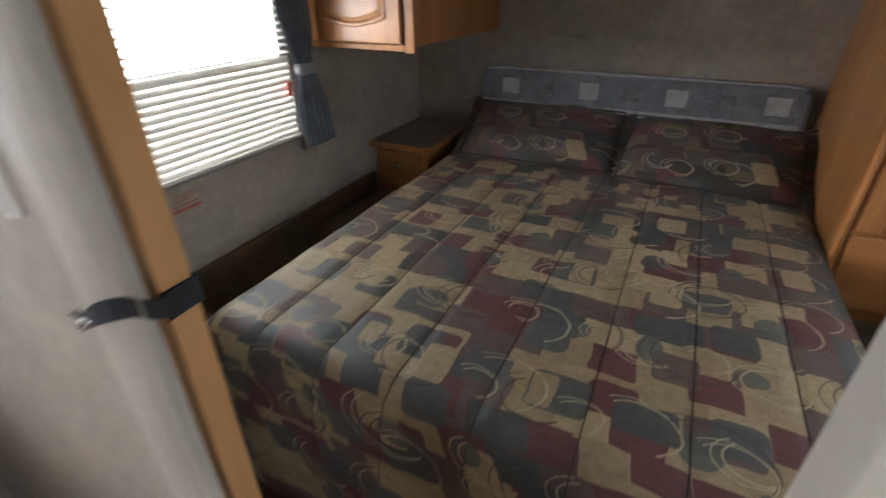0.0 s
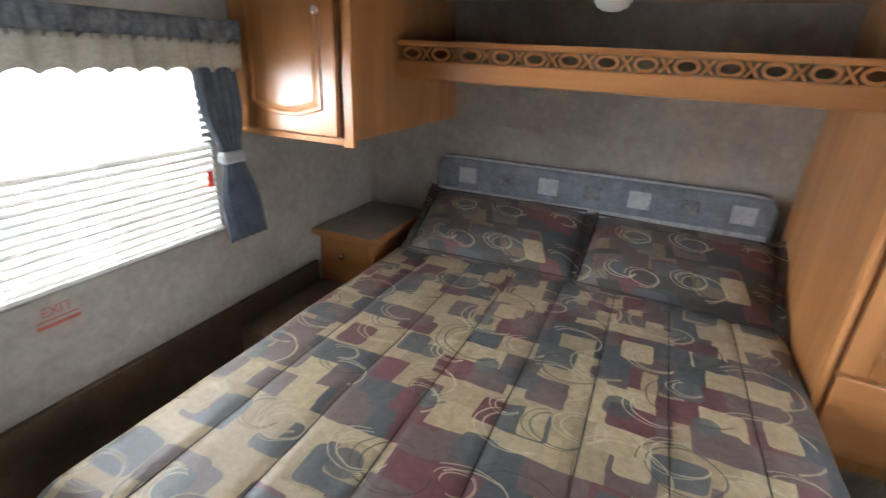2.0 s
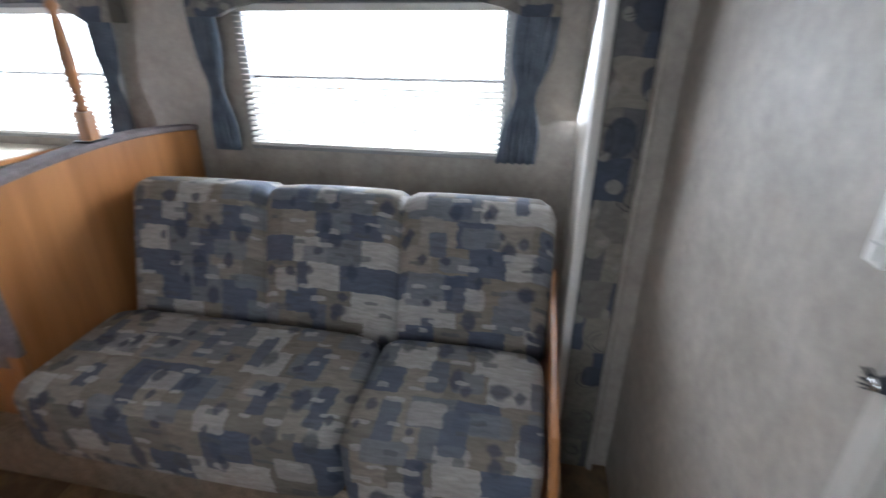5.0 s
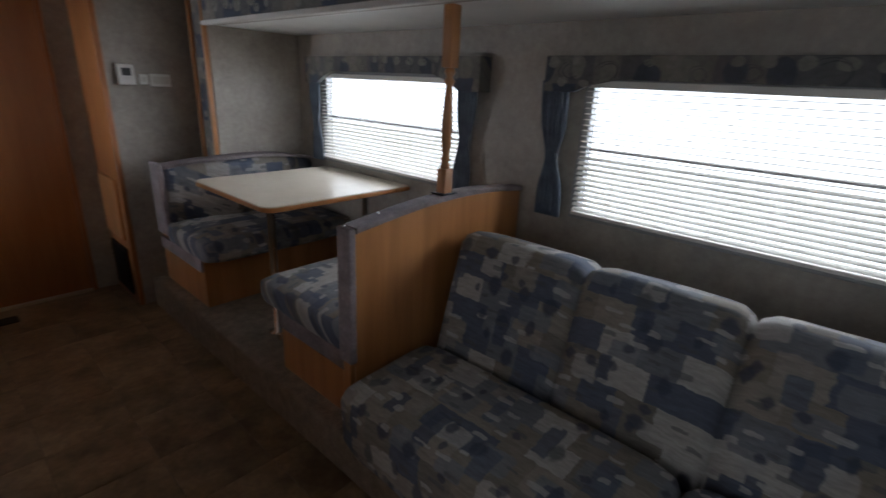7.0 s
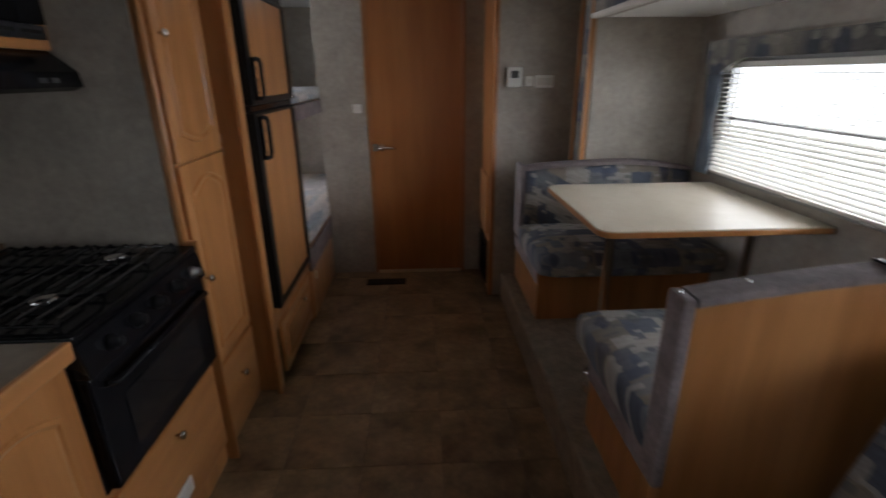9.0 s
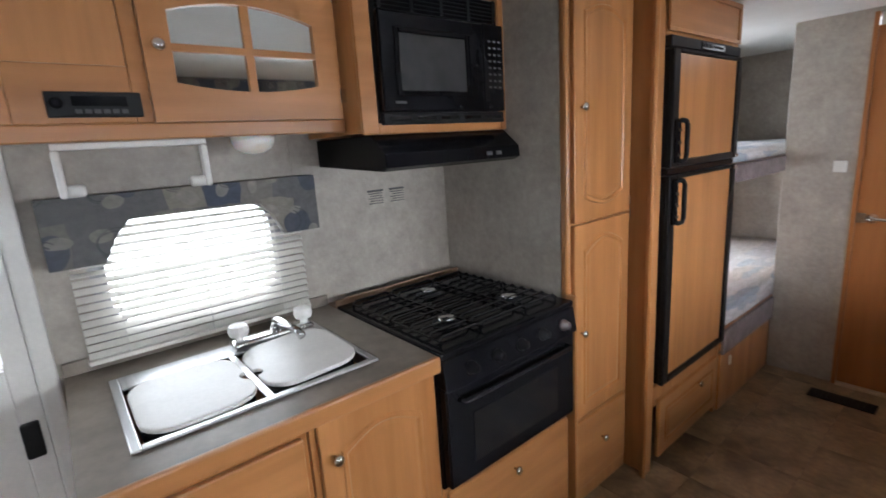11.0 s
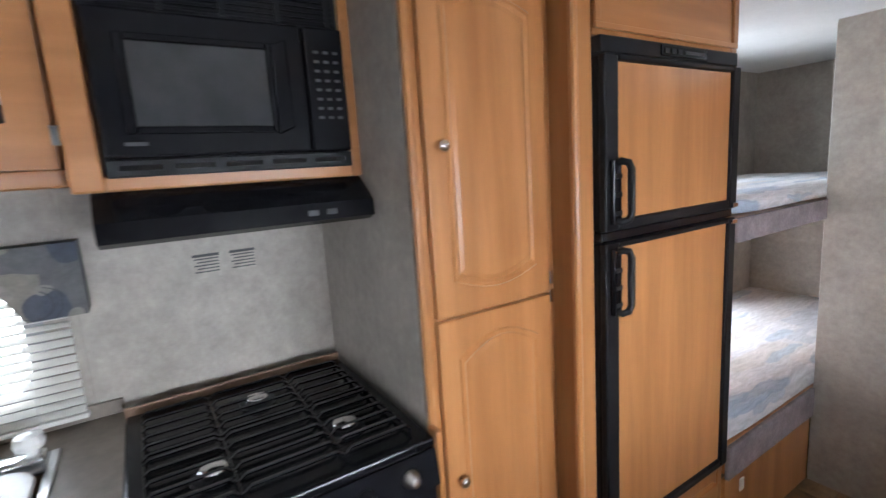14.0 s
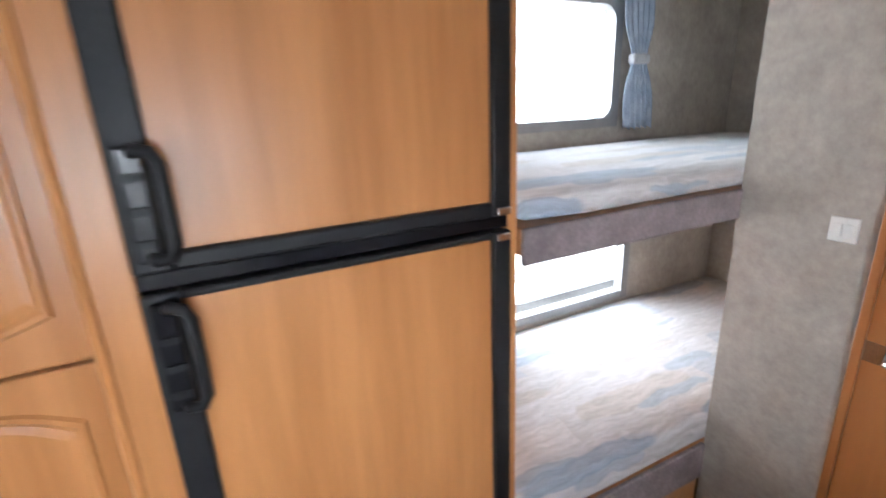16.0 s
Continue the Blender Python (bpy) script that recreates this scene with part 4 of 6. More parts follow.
part("bottom_rail", box(-0.755, 0.598, 4.345, 4.369, 1.585, 1.625, 0.005), WOOD_ACROSS, uc)
puck = thing("dome_light", (-0.1, 4.45, 1.56), "white plastic dome light under bridge cabinet", "lamp")
part("base", turned([(0.06, 0.0), (0.062, 0.008), (0.055, 0.012)], (-0.1, 4.45, 1.5995), (0, 0, -1), 24), PLASTIC, puck)
part("lens", turned([(0.055, 0.0), (0.054, 0.014), (0.044, 0.03), (0.025, 0.04), (0.0, 0.043)], (-0.1, 4.45, 1.587), (0, 0, -1), 24), SHEER, puck, "milky dome lens", True)

wr = thing("wardrobe", (0.86, 4.5, 0), "maple wardrobe with mirrored door and drawer", "wardrobe")
part("body", prism([(4.21, 0.40), (4.21, CEIL - 0.002), (HEAD - 0.172, CEIL - 0.002), (HEAD - 0.008, 1.12), (HEAD - 0.003, 0.72), (4.60, 0.62), (4.36, 0.46)], "x", 0.602, RIGHT - 0.001, 0.004), WOOD, wr)
part("plinth", box(0.625, RIGHT - 0.001, 4.23, HEAD - 0.003, 0.016, 0.40, 0.004), CARPET, wr, "beige carpeted plinth")
part("corner_bead", tube([(0.612, 4.20, 0.46), (0.612, 4.20, CEIL - 0.01)], 0.012), WOOD, wr)
part("drawer", box(0.635, RIGHT - 0.02, 4.192, 4.209, 0.445, 0.685, 0.005), WOOD_ACROSS, wr)
part("drawer_knob", turned(KNOB, (0.80, 4.192, 0.60), (0, -1, 0)), CHROME, wr, smooth=True)
wd = part("door", joined(box(0.635, 0.70, 4.192, 4.209, 0.70, CEIL - 0.03, 0.004), box(1.05, RIGHT - 0.02, 4.192, 4.209, 0.70, CEIL - 0.03, 0.004), box(0.70, 1.05, 4.192, 4.209, 0.70, 0.77, 0.004), box(0.70, 1.05, 4.192, 4.209, 1.78, CEIL - 0.03, 0.004)), WOOD, wr)
mp = [(0.70, 0.82)] + [(0.70 + 0.35 * k / 10, 0.82 - 0.05 * math.sin(math.pi * k / 10)) for k in range(1, 10)] + [(1.05, 0.82), (1.05, 1.78), (0.70, 1.78)]
part("mirror", prism(mp, "y", 4.198, 4.204), MIRROR, wd, "arched mirror panel")
part("mirror_sill", prism([(0.70, 0.765), (0.70, 0.82)] + [(0.70 + 0.35 * k / 10, 0.82 - 0.05 * math.sin(math.pi * k / 10)) for k in range(1, 10)] + [(1.05, 0.82), (1.05, 0.765)], "y", 4.194, 4.1975), WOOD_ACROSS, wd)
part("door_knob", turned(KNOB, (0.665, 4.192, 1.38), (0, -1, 0)), CHROME, wd, smooth=True)

# bedroom doorway
JAMB_VINYL = mottled("beige_vinyl_moulding", (0.40, 0.372, 0.33), (0.48, 0.45, 0.405), 6, 60, 0.45, 0.05)
jamb = thing("door_frame", (-0.34, 2.76, 0), "pale vinyl door jamb with moulded edge strips", "door frame", kind="structure")
part("edge_strip", prism([(-0.352, 2.731), (-0.326, 2.731), (-0.312, 2.736), (-0.306, 2.746), (-0.309, 2.757), (-0.316, 2.762), (-0.320, 2.771), (-0.330, 2.773), (-0.338, 2.780), (-0.352, 2.780), (-0.352, 2.771), (-0.335, 2.771), (-0.335, 2.7395), (-0.352, 2.7395)], "z", 0.0, CEIL - 0.002), JAMB_VINYL, jamb)
part("edge_strip", box(0.196, 0.218, 2.732, 2.776, 0.0, CEIL - 0.002, 0.004), JAMB_VINYL, jamb)
fold = thing("folding_door", (-0.41, 2.82, 0), "folded maple bedroom door strapped open", "door")
part("lead_post", prism([(-0.368, 2.808), (-0.388, 2.861), (-0.410, 2.864), (-0.410, 2.806)], "z", 0.003, CEIL - 0.003, 0.004), mottled("pale_maple", (0.44, 0.235, 0.10), (0.54, 0.30, 0.14), 1.1, 6, 0.38, 0.05, (9, 9, 0.8)), fold)
for k in range(5):
    x = -0.412 - 0.022 * k
    part("fold", prism([(x, 2.796), (x - 0.012, 2.866), (x - 0.020, 2.866), (x - 0.008, 2.796)], "z", 0.02, CEIL - 0.02), WHITE_TRIM, fold)


def ribbon(points, half, thick):
    """A flat band, on edge, along points of (x, y, z); half: half its height at each point."""
    bm = bmesh.new()
    rows = []
    for i, p in enumerate(points):
        a, c = Vector(points[max(i - 1, 0)]), Vector(points[min(i + 1, len(points) - 1)])
        out = Vector((c.y - a.y, a.x - c.x, 0)).normalized() * thick / 2
        q = Vector(p)
        rows.append([bm.verts.new(q + out * s + Vector((0, 0, half[i] * w))) for s, w in ((1, 1), (1, -1), (-1, -1), (-1, 1))])
    for a, c in zip(rows, rows[1:]):
        for i in range(4):
            bm.faces.new((a[i], a[(i + 1) % 4], c[(i + 1) % 4], c[i]))
    bm.faces.new(rows[0])
    bm.faces.new(rows[-1][::-1])
    bmesh.ops.recalc_face_normals(bm, faces=bm.faces)
    return bm


st = thing("door_strap", (-0.35, 2.73, 1.05), "navy nylon door strap with frayed end", "strap")
part("webbing", ribbon([(-0.352, 2.728, 1.066), (-0.338, 2.727, 1.076), (-0.322, 2.726, 1.086), (-0.308, 2.732, 1.091), (-0.304, 2.745, 1.087), (-0.318, 2.768, 1.064), (-0.354, 2.803, 1.031)], [0.007, 0.010, 0.011, 0.011, 0.011, 0.012, 0.013], 0.003), NYLON, st)
part("loop", ribbon([(-0.352, 2.800, 1.032), (-0.363, 2.806, 1.027), (-0.386, 2.866, 1.012), (-0.402, 2.870, 1.012)], [0.017, 0.018, 0.018, 0.016], 0.004), NYLON, st)
part("snap", turned([(0.007, 0), (0.007, 0.004), (0.003, 0.006)], (-0.345, 2.7262, 1.070), (0, -1, 0)), CHROME, st, smooth=True)
for k in range(7):
    part("frayed_thread", tube([(-0.351, 2.728, 1.060 + 0.002 * k), (-0.359 - 0.003 * (k % 3), 2.726 - 0.002 * (k % 2), 1.055 + 0.004 * k)], 0.0011, 4), NYLON, st)
sp = thing("switch_plate", (-0.42, 2.735, 1.2), "white plate with three light switches", "light switch")
part("plate", box(-0.434, -0.404, 2.732, 2.7395, 1.158, 1.234, 0.003), PLASTIC, sp)
for k in range(3):
    part("rocker", box(-0.427, -0.411, 2.728, 2.7318, 1.164 + 0.0225 * k, 1.182 + 0.0225 * k, 0.002), PLASTIC, sp)
ex = thing("exit_sticker", (LEFT, 3.42, 0.75), "red lettered emergency exit sticker on wallpaper", "sticker")


def text(words, size, m, mat, parent, name="lettering"):
    cu = bpy.data.curves.new(name, "FONT")
    cu.body, cu.size, cu.align_x, cu.align_y = words, size, "CENTER", "CENTER"
    cu.extrude = 0.0003
    tmp = bpy.data.objects.new("tmp", cu)
    scene.collection.objects.link(tmp)
    me = bpy.data.meshes.new_from_object(tmp.evaluated_get(bpy.context.evaluated_depsgraph_get()))
    bpy.data.objects.remove(tmp)
    bm = bmesh.new()
    bm.from_mesh(me)
    bm.transform(m)
    return part(name, bm, mat, parent)


text("EXIT", 0.036, pose(LEFT + 0.0015, 3.42, 0.768, 90, 0, 90), RED_INK, ex)
part("rule", box(LEFT + 0.0002, LEFT + 0.001, 3.37, 3.47, 0.744, 0.748), RED_INK, ex)
part("small_print", box(LEFT + 0.0002, LEFT + 0.001, 3.37, 3.47, 0.726, 0.736), RED_INK, ex)
rt = thing("exit_latch", (LEFT + 0.03, 3.90, 1.0), "red plastic window release tab", "latch")
part("tab", box(LEFT + 0.042, LEFT + 0.047, 3.885, 3.905, 0.985, 1.035, 0.002), RED_TAG, rt)

# ---- sofa ----
sofa = thing("sofa", (-1.2, 1.77, 0.19), "blue and taupe lodge-print sofa with maple side", "sofa")
part("base", box(-1.50, -0.80, 1.06, 2.47, 0.191, 0.33, 0.01), CARPET_BROWN, sofa)
for k in range(2):
    a, b = (1.035, 1.985) if k == 0 else (1.99, 2.485)
    part("seat_cushion", cushion(-1.142, -0.70, a, b, 0.25, 0.51, 0.06, 0.008, ((-1.15, 0, 0.5), 3, "Y")), SOFA_CLOTH, sofa, smooth=True)
for a, b in ((1.03, 1.545), (1.537, 2.012), (2.004, 2.49)):
    part("back_cushion", cushion(-1.43, -1.17, a, b, 0.38, 0.925, 0.065, 0.006, ((-1.2, 0, 0.48), -16, "Y")), SOFA_CLOTH, sofa, smooth=True)
side_pts = [(-1.50, 0.192), (-1.50, 0.60), (-1.15, 0.56), (-0.80, 0.50), (-0.705, 0.44), (-0.69, 0.36), (-0.69, 0.192)]
part("side_panel", prism(side_pts, "y", 2.495, 2.52, 0.006), WOOD, sofa, "maple end panel with rounded edge")

# ---- half wall with turned post ----
hw = thing("half_wall", (-1.3, 0.96, 0.19), "maple half wall with curved suede-padded top", "partition")
crest = [(-0.835 - 0.93 * k / 14, 0.965 + 0.05 * math.sin(math.pi * min(1, k / 14 * 1.0) * 0.85)) for k in range(15)]
part("panel", prism([(-0.835, 0.191)] + crest + [(-1.765, 0.191)], "y", 0.935, 0.985, 0.003), WOOD, hw)
pad = [(x, z + 0.022) for x, z in crest] + [(x, z + 0.001) for x, z in crest[::-1]]
part("top_pad", prism(pad, "y", 0.925, 0.995, 0.005), GREY_CLOTH, hw, "mauve-grey suede top pad")
part("front_pad", box(-0.834, -0.805, 0.925, 0.995, 0.50, 0.986, 0.008), GREY_CLOTH, hw, "mauve-grey suede front edge")
part("front_edge", box(-0.834, -0.812, 0.94, 0.98, 0.191, 0.499, 0.004), WOOD, hw)
for a, b in (((-0.812, 0.935, 0.972), 0), ((-0.95, 0.935, 0.992), 1)):
    part("stud", turned([(0.006, 0), (0.005, 0.003), (0.001, 0.004)], (a[0], 0.96, a[2] + 0.018), (0, 0, 1), 10), CHROME, hw)
post = thing("turned_post", (-1.275, 0.96, 1.03), "turned maple post from half wall to ceiling", "post")
part("block", box(-1.297, -1.253, 0.938, 0.982, 1.034, 1.13, 0.004), WOOD, post)
part("spindle", turned([(0.016, 0), (0.022, 0.01), (0.012, 0.02), (0.02, 0.035), (0.013, 0.05), (0.018, 0.08), (0.021, 0.16), (0.017, 0.24), (0.012, 0.29), (0.02, 0.305), (0.012, 0.32), (0.02, 0.335), (0.016, 0.35)], (-1.275, 0.96, 1.13), (0, 0, 1), 18), WOOD, post, smooth=True)
part("top_block", box(-1.297, -1.253, 0.938, 0.982, 1.48, 1.679, 0.004), WOOD, post)
part("foot_plate", box(-1.315, -1.235, 0.928, 0.992, 1.034, 1.040, 0.002), BLACK_MATTE, post)

# ---- dinette ----


def loft(sections):
    """A skin over closed cross-sections, capped at both ends."""
    bm = bmesh.new()
    rows = [[bm.verts.new(p) for p in sec] for sec in sections]
    for a, c in zip(rows, rows[1:]):
        for i in range(len(a)):
            j = (i + 1) % len(a)
            bm.faces.new((a[i], a[j], c[j], c[i]))
    bm.faces.new(rows[0])
    bm.faces.new(rows[-1][::-1])
    bmesh.ops.recalc_face_normals(bm, faces=bm.faces)
    return bm


def bench(y_back, y_front, label, backrest):
    s = 1 if y_front > y_back else -1
    b = thing("dinette_bench", (-1.33, (y_back + y_front) / 2, 0.19), label, "bench", "dinette benches")
    lo, hi = sorted((y_back, y_front - s * 0.14))
    corner = [(-1.775, -0.818), (-1.208, -0.818), (-1.208, lo), (-0.875, lo)] if backrest else [(-1.775, lo), (-0.875, lo)]
    part("base", prism(corner + [(-0.875, hi), (-1.775, hi)], "z", 0.191, 0.475, 0.004), WOOD, b)
    part("kick_trim", box(-0.874, -0.862, lo + 0.002, hi - 0.002, 0.40, 0.475, 0.004), GREY_CLOTH, b)
    lo, hi = sorted((y_back + s * (0.14 if backrest else 0.0), y_front))
    if backrest:
        lo = y_back + 0.172
    part("seat_cushion", cushion(-1.77, -0.845, lo, hi, 0.477, 0.60, 0.045, 0.012), BENCH_CLOTH, b, smooth=True)
    if backrest:
        back, rim = [], []
        for k in range(19):
            f = k / 18
            x, zt = -0.886 - 0.884 * f, 0.87 + 0.075 * math.sin(math.pi * (0.1 + 0.75 * f))
            e = min(1.0, f / 0.42)
            yf = y_back + 0.15 + 0.125 * e * e * (3 - 2 * e)
            yb = yf - 0.09
            back.append([(x, y, z) for y, z in ((yb, 0.58), (yb, zt - 0.02), (yb + 0.02, zt), (yf - 0.03, zt), (yf - 0.008, zt - 0.012), (yf, zt - 0.04), (yf + 0.008, 0.74), (yf, 0.58))])
            rim.append([(x, y, z) for y, z in ((yb - 0.004, zt + 0.001), (yb - 0.004, zt + 0.016), (yb + 0.006, zt + 0.022), (yf - 0.006, zt + 0.022), (yf + 0.006, zt + 0.016), (yf + 0.006, zt + 0.001))])
        part("backrest", loft(back), BENCH_CLOTH, b, "curved lodge-print backrest", True)
        part("top_pad", loft(rim), GREY_CLOTH, b, "mauve-grey suede rim")
        y0, y1 = y_back + 0.002, y_back + 0.15
        part("end_pad", box(-0.884, -0.855, y0, y1, 0.50, 0.925, 0.006), GREY_CLOTH, b)
    return b


bench(-0.985, -0.25, "rear dinette bench with curved upholstered back", True)
bench(0.922, 0.27, "front dinette bench against the half wall", False)
bt = thing("bench_latch", (-0.86, 0.36, 0.33), "small chrome latch on the bench front", "latch")
part("plate", box(-0.861, -0.852, 0.40, 0.425, 0.34, 0.37, 0.002), CHROME, bt)
table = thing("dinette_table", (-1.33, -0.13, 0.19), "cream laminate dinette table on chrome legs", "table")
r = 0.06
pts = [(-1.772, -0.52), (-0.92 - r, -0.52)] + [(-0.92 - r + r * math.sin(k * math.pi / 12), -0.52 + r - r * math.cos(k * math.pi / 12)) for k in range(1, 7)]
pts += [(-0.92 - r + r * math.cos(k * math.pi / 12), 0.255 - r + r * math.sin(k * math.pi / 12)) for k in range(7)] + [(-1.772, 0.255)]
part("tabletop", prism(pts, "z", 0.862, 0.885, 0.002), mottled("cream_laminate", (0.50, 0.44, 0.35), (0.57, 0.51, 0.42), 8, 90, 0.28, 0.02), table)
c = Vector((-1.35, -0.13))
part("wood_edge", prism([(c.x + (x - c.x) * (1.006 if x > -1.7 else 1.0), c.y + (y - c.y) * 1.007) for x, y in pts], "z", 0.858, 0.880, 0.004), WOOD_FLAT, table)
for x in (-1.02, -1.62):
    for y in (0.10,) if x == -1.02 else (0.06,):
        part("leg", turned([(0.045, 0), (0.045, 0.006), (0.019, 0.012), (0.019, 0.65), (0.045, 0.66), (0.045, 0.667)], (x, y, 0.191), (0, 0, 1), 16), CHROME, table, "chrome tube leg", True)

# ---- bathroom door and closet ----
# Sill colour is lightened to paint in the bright line under the door.
LIT_SILL = mottled("sill_lightened_by_door_gap", (0.42, 0.33, 0.22), (0.55, 0.45, 0.32), 6, 50, 0.4, 0.05)
door = thing("bathroom_door", (-0.26, -1.55, 0), "closed brown veneer bathroom door with lever", "door", kind="structure")
part("leaf", box(-0.575, 0.045, -1.575, -1.548, 0.02, 1.865, 0.003), WOOD_DARK, door)
part("frame", joined(box(0.046, 0.066, -1.60, -1.545, 0.0, 1.93, 0.003), box(-0.60, -0.577, -1.60, -1.545, 0.0, 1.93, 0.003)), WOOD_DARK, door)
part("threshold", box(-0.575, 0.045, -1.58, -1.53, 0.0, 0.016, 0.004), LIT_SILL, door, "wooden threshold coloured pale for light under the door")
h = part("lever_rose", turned([(0.026, 0), (0.026, 0.006), (0.012, 0.012), (0.011, 0.04)], (-0.02, -1.548, 0.94), (0, 1, 0), 18), CHROME, door, smooth=True)
part("lever", tube([(-0.01, -1.508, 0.94), (-0.04, -1.506, 0.942), (-0.08, -1.507, 0.94), (-0.115, -1.510, 0.936)], 0.009), CHROME, h, smooth=True)
part("latch_plate", box(0.005, 0.044, -1.5475, -1.545, 0.915, 0.965, 0.001), CHROME, door)
sw = thing("wall_switch", (0.15, -1.558, 1.17), "small ivory wall switch by the bathroom door", "light switch")
part("plate", box(0.104, 0.162, -1.5598, -1.552, 1.172, 1.230, 0.003), PLASTIC, sw)
for k in range(2):
    part("toggle", box(0.112 + 0.023 * k, 0.130 + 0.023 * k, -1.5518, -1.548, 1.186, 1.216, 0.002), PLASTIC, sw)
cl = thing("closet", (-0.74, -1.3, 0), "dark maple closet side with small door and vent", "closet")
part("side_panel", box(-0.748, -0.725, -1.555, -1.12, 0.0, CEIL - 0.002, 0.003), WOOD_DARK, cl)
part("corner_trim", box(-0.750, -0.722, -1.119, -1.092, 0.0, CEIL - 0.002, 0.006), WOOD_DARK, cl)
part("low_door", box(-0.724, -0.708, -1.50, -1.16, 0.42, 0.80, 0.005), WOOD, cl)
part("furnace_grille", box(-0.724, -0.712, -1.48, -1.18, 0.05, 0.36, 0.004), BLACK_MATTE, cl, "black metal furnace grille")
for k in range(9):
    part("louvre", box(-0.712, -0.704, -1.465, -1.195, 0.075 + 0.03 * k, 0.088 + 0.03 * k, 0.002), BLACK_MATTE, cl)
th = thing("thermostat", (-0.84, -1.095, 1.39), "white plastic thermostat on the closet wall", "thermostat")
part("case", box(-0.885, -0.80, -1.0998, -1.07, 1.34, 1.45, 0.008, 3), PLASTIC, th)
part("dial", box(-0.865, -0.82, -1.0698, -1.067, 1.39, 1.43, 0.002), INK, th)
for n, a, b, z0, z1 in (("wall_socket", -0.955, -0.91, 1.345, 1.40), ("control_panel", -1.075, -0.965, 1.335, 1.405)):
    t = thing(n, ((a + b) / 2, -1.09, z0), "white plastic %s beside the thermostat" % n.replace("_", " "), n.replace("_", " "))
    part("plate", box(a, b, -1.0998, -1.088, z0, z1, 0.004), PLASTIC, t)
    part("insert", box(a + 0.012, b - 0.012, -1.0878, -1.085, z0 + 0.015, z1 - 0.015, 0.002), WHITE_TRIM, t)

for at in ((0.0, 0.92), (-0.02, -1.36)):
    fv = thing("floor_register", (at[0], at[1], 0.0), "dark brown metal floor heating register", "register", "floor registers")
    part("frame", box(at[0] - 0.14, at[0] + 0.14, at[1] - 0.05, at[1] + 0.05, 0.0, 0.006, 0.002), BLACK_MATTE, fv)
    for k in range(10):
        x = at[0] - 0.115 + 0.0255 * k
        part("fin", box(x - 0.004, x + 0.004, at[1] - 0.035, at[1] + 0.035, 0.0062, 0.0085), BLACK_MATTE, fv)

# ---- kitchen: base units, counter, sink ----
OUT = (-1, 0, 0)
U = (0, -1, 0)
CF = 0.49
for y0, y1, lab in ((0.905, 1.275, "maple base cabinet beside the stove"), (1.279, 1.68, "maple sink base cabinet with drawer")):
    bc = thing("base_cabinet", (0.8, (y0 + y1) / 2, 0), lab, "cabinet", "kitchen base cabinets")
    part("body", box(CF, RIGHT - 0.001, y0, y1, 0.0, 0.843, 0.003), WOOD, bc)
    cabinet_door(bc, (CF, y1 - 0.015, 0.10 if y0 > 1 else 0.14), U, y1 - y0 - 0.03, 0.70 if y0 < 1 else 0.50, OUT, 0.04, 0.0, (0.035, 0.60 if y0 < 1 else 0.42))
    if y0 > 1:
        part("drawer_front", box(CF - 0.018, CF - 0.001, y0 + 0.015, y1 - 0.015, 0.665, 0.82, 0.005), WOOD_FLAT, bc)
    part("vent", box(CF - 0.008, CF - 0.001, y0 + 0.02, y0 + 0.14, 0.03, 0.08, 0.002), PLASTIC, bc, "white plastic floor vent")
ct = thing("countertop", (0.8, 1.3, 0.845), "grey-brown laminate countertop with maple edge", "countertop")
SX0, SX1, SY0, SY1 = 0.565, 0.985, 1.03, 1.60
part("slab", cut_grid([0.472, SX0 + 0.01, SX1 - 0.01, RIGHT - 0.001], [0.905, SY0 + 0.01, SY1 - 0.01, 1.69], [(SX0 + 0.01, SX1 - 0.01, SY0 + 0.01, SY1 - 0.01)], lambda a, b, c: ((a, c, 0.845), (a, c, 0.885))), COUNTER, ct)
part("front_edge", box(0.455, 0.4715, 0.905, 1.69, 0.842, 0.888, 0.005), WOOD_FLAT, ct, "maple front edge")
part("backsplash", box(RIGHT - 0.016, RIGHT - 0.002, 0.905, 1.69, 0.886, 0.925, 0.003), COUNTER, ct)
sk = thing("kitchen_sink", (0.77, 1.31, 0.887), "white double sink with covers in steel rim", "sink")
rim = [box(SX0, SX1, SY0, SY0 + 0.02, 0.886, 0.893, 0.003), box(SX0, SX1, SY1 - 0.02, SY1, 0.886, 0.893, 0.003), box(SX0, SX0 + 0.02, SY0 + 0.02, SY1 - 0.02, 0.886, 0.893, 0.003), box(SX1 - 0.09, SX1, SY0 + 0.02, SY1 - 0.02, 0.886, 0.893, 0.003), box(SX0 + 0.02, SX1 - 0.09, 1.305, 1.325, 0.886, 0.892, 0.003)]
part("rim", joined(*rim), STEEL, sk, "brushed steel rim")


def bowl_cover(y0, y1, x0, x1, notch):
    r = 0.075
    pts = []
    for cx, cy, a0 in ((x1 - r, y1 - r, 0), (x0 + r, y1 - r, 90), (x0 + r, y0 + r, 180), (x1 - r, y0 + r, 270)):
        for k in range(7):
            a = radians(a0 + 15 * k)
            pts.append((cx + r * math.cos(a), cy + r * math.sin(a)))
        if notch and a0 == (0 if notch > 0 else 180):
            mid = (x0 + x1) / 2 - 0.02
            pts += [(mid + notch * 0.022 * math.cos(radians(30 * k)), (y1 if notch > 0 else y0) - notch * 0.018 * math.sin(radians(30 * k))) for k in range(7)]
    return pts


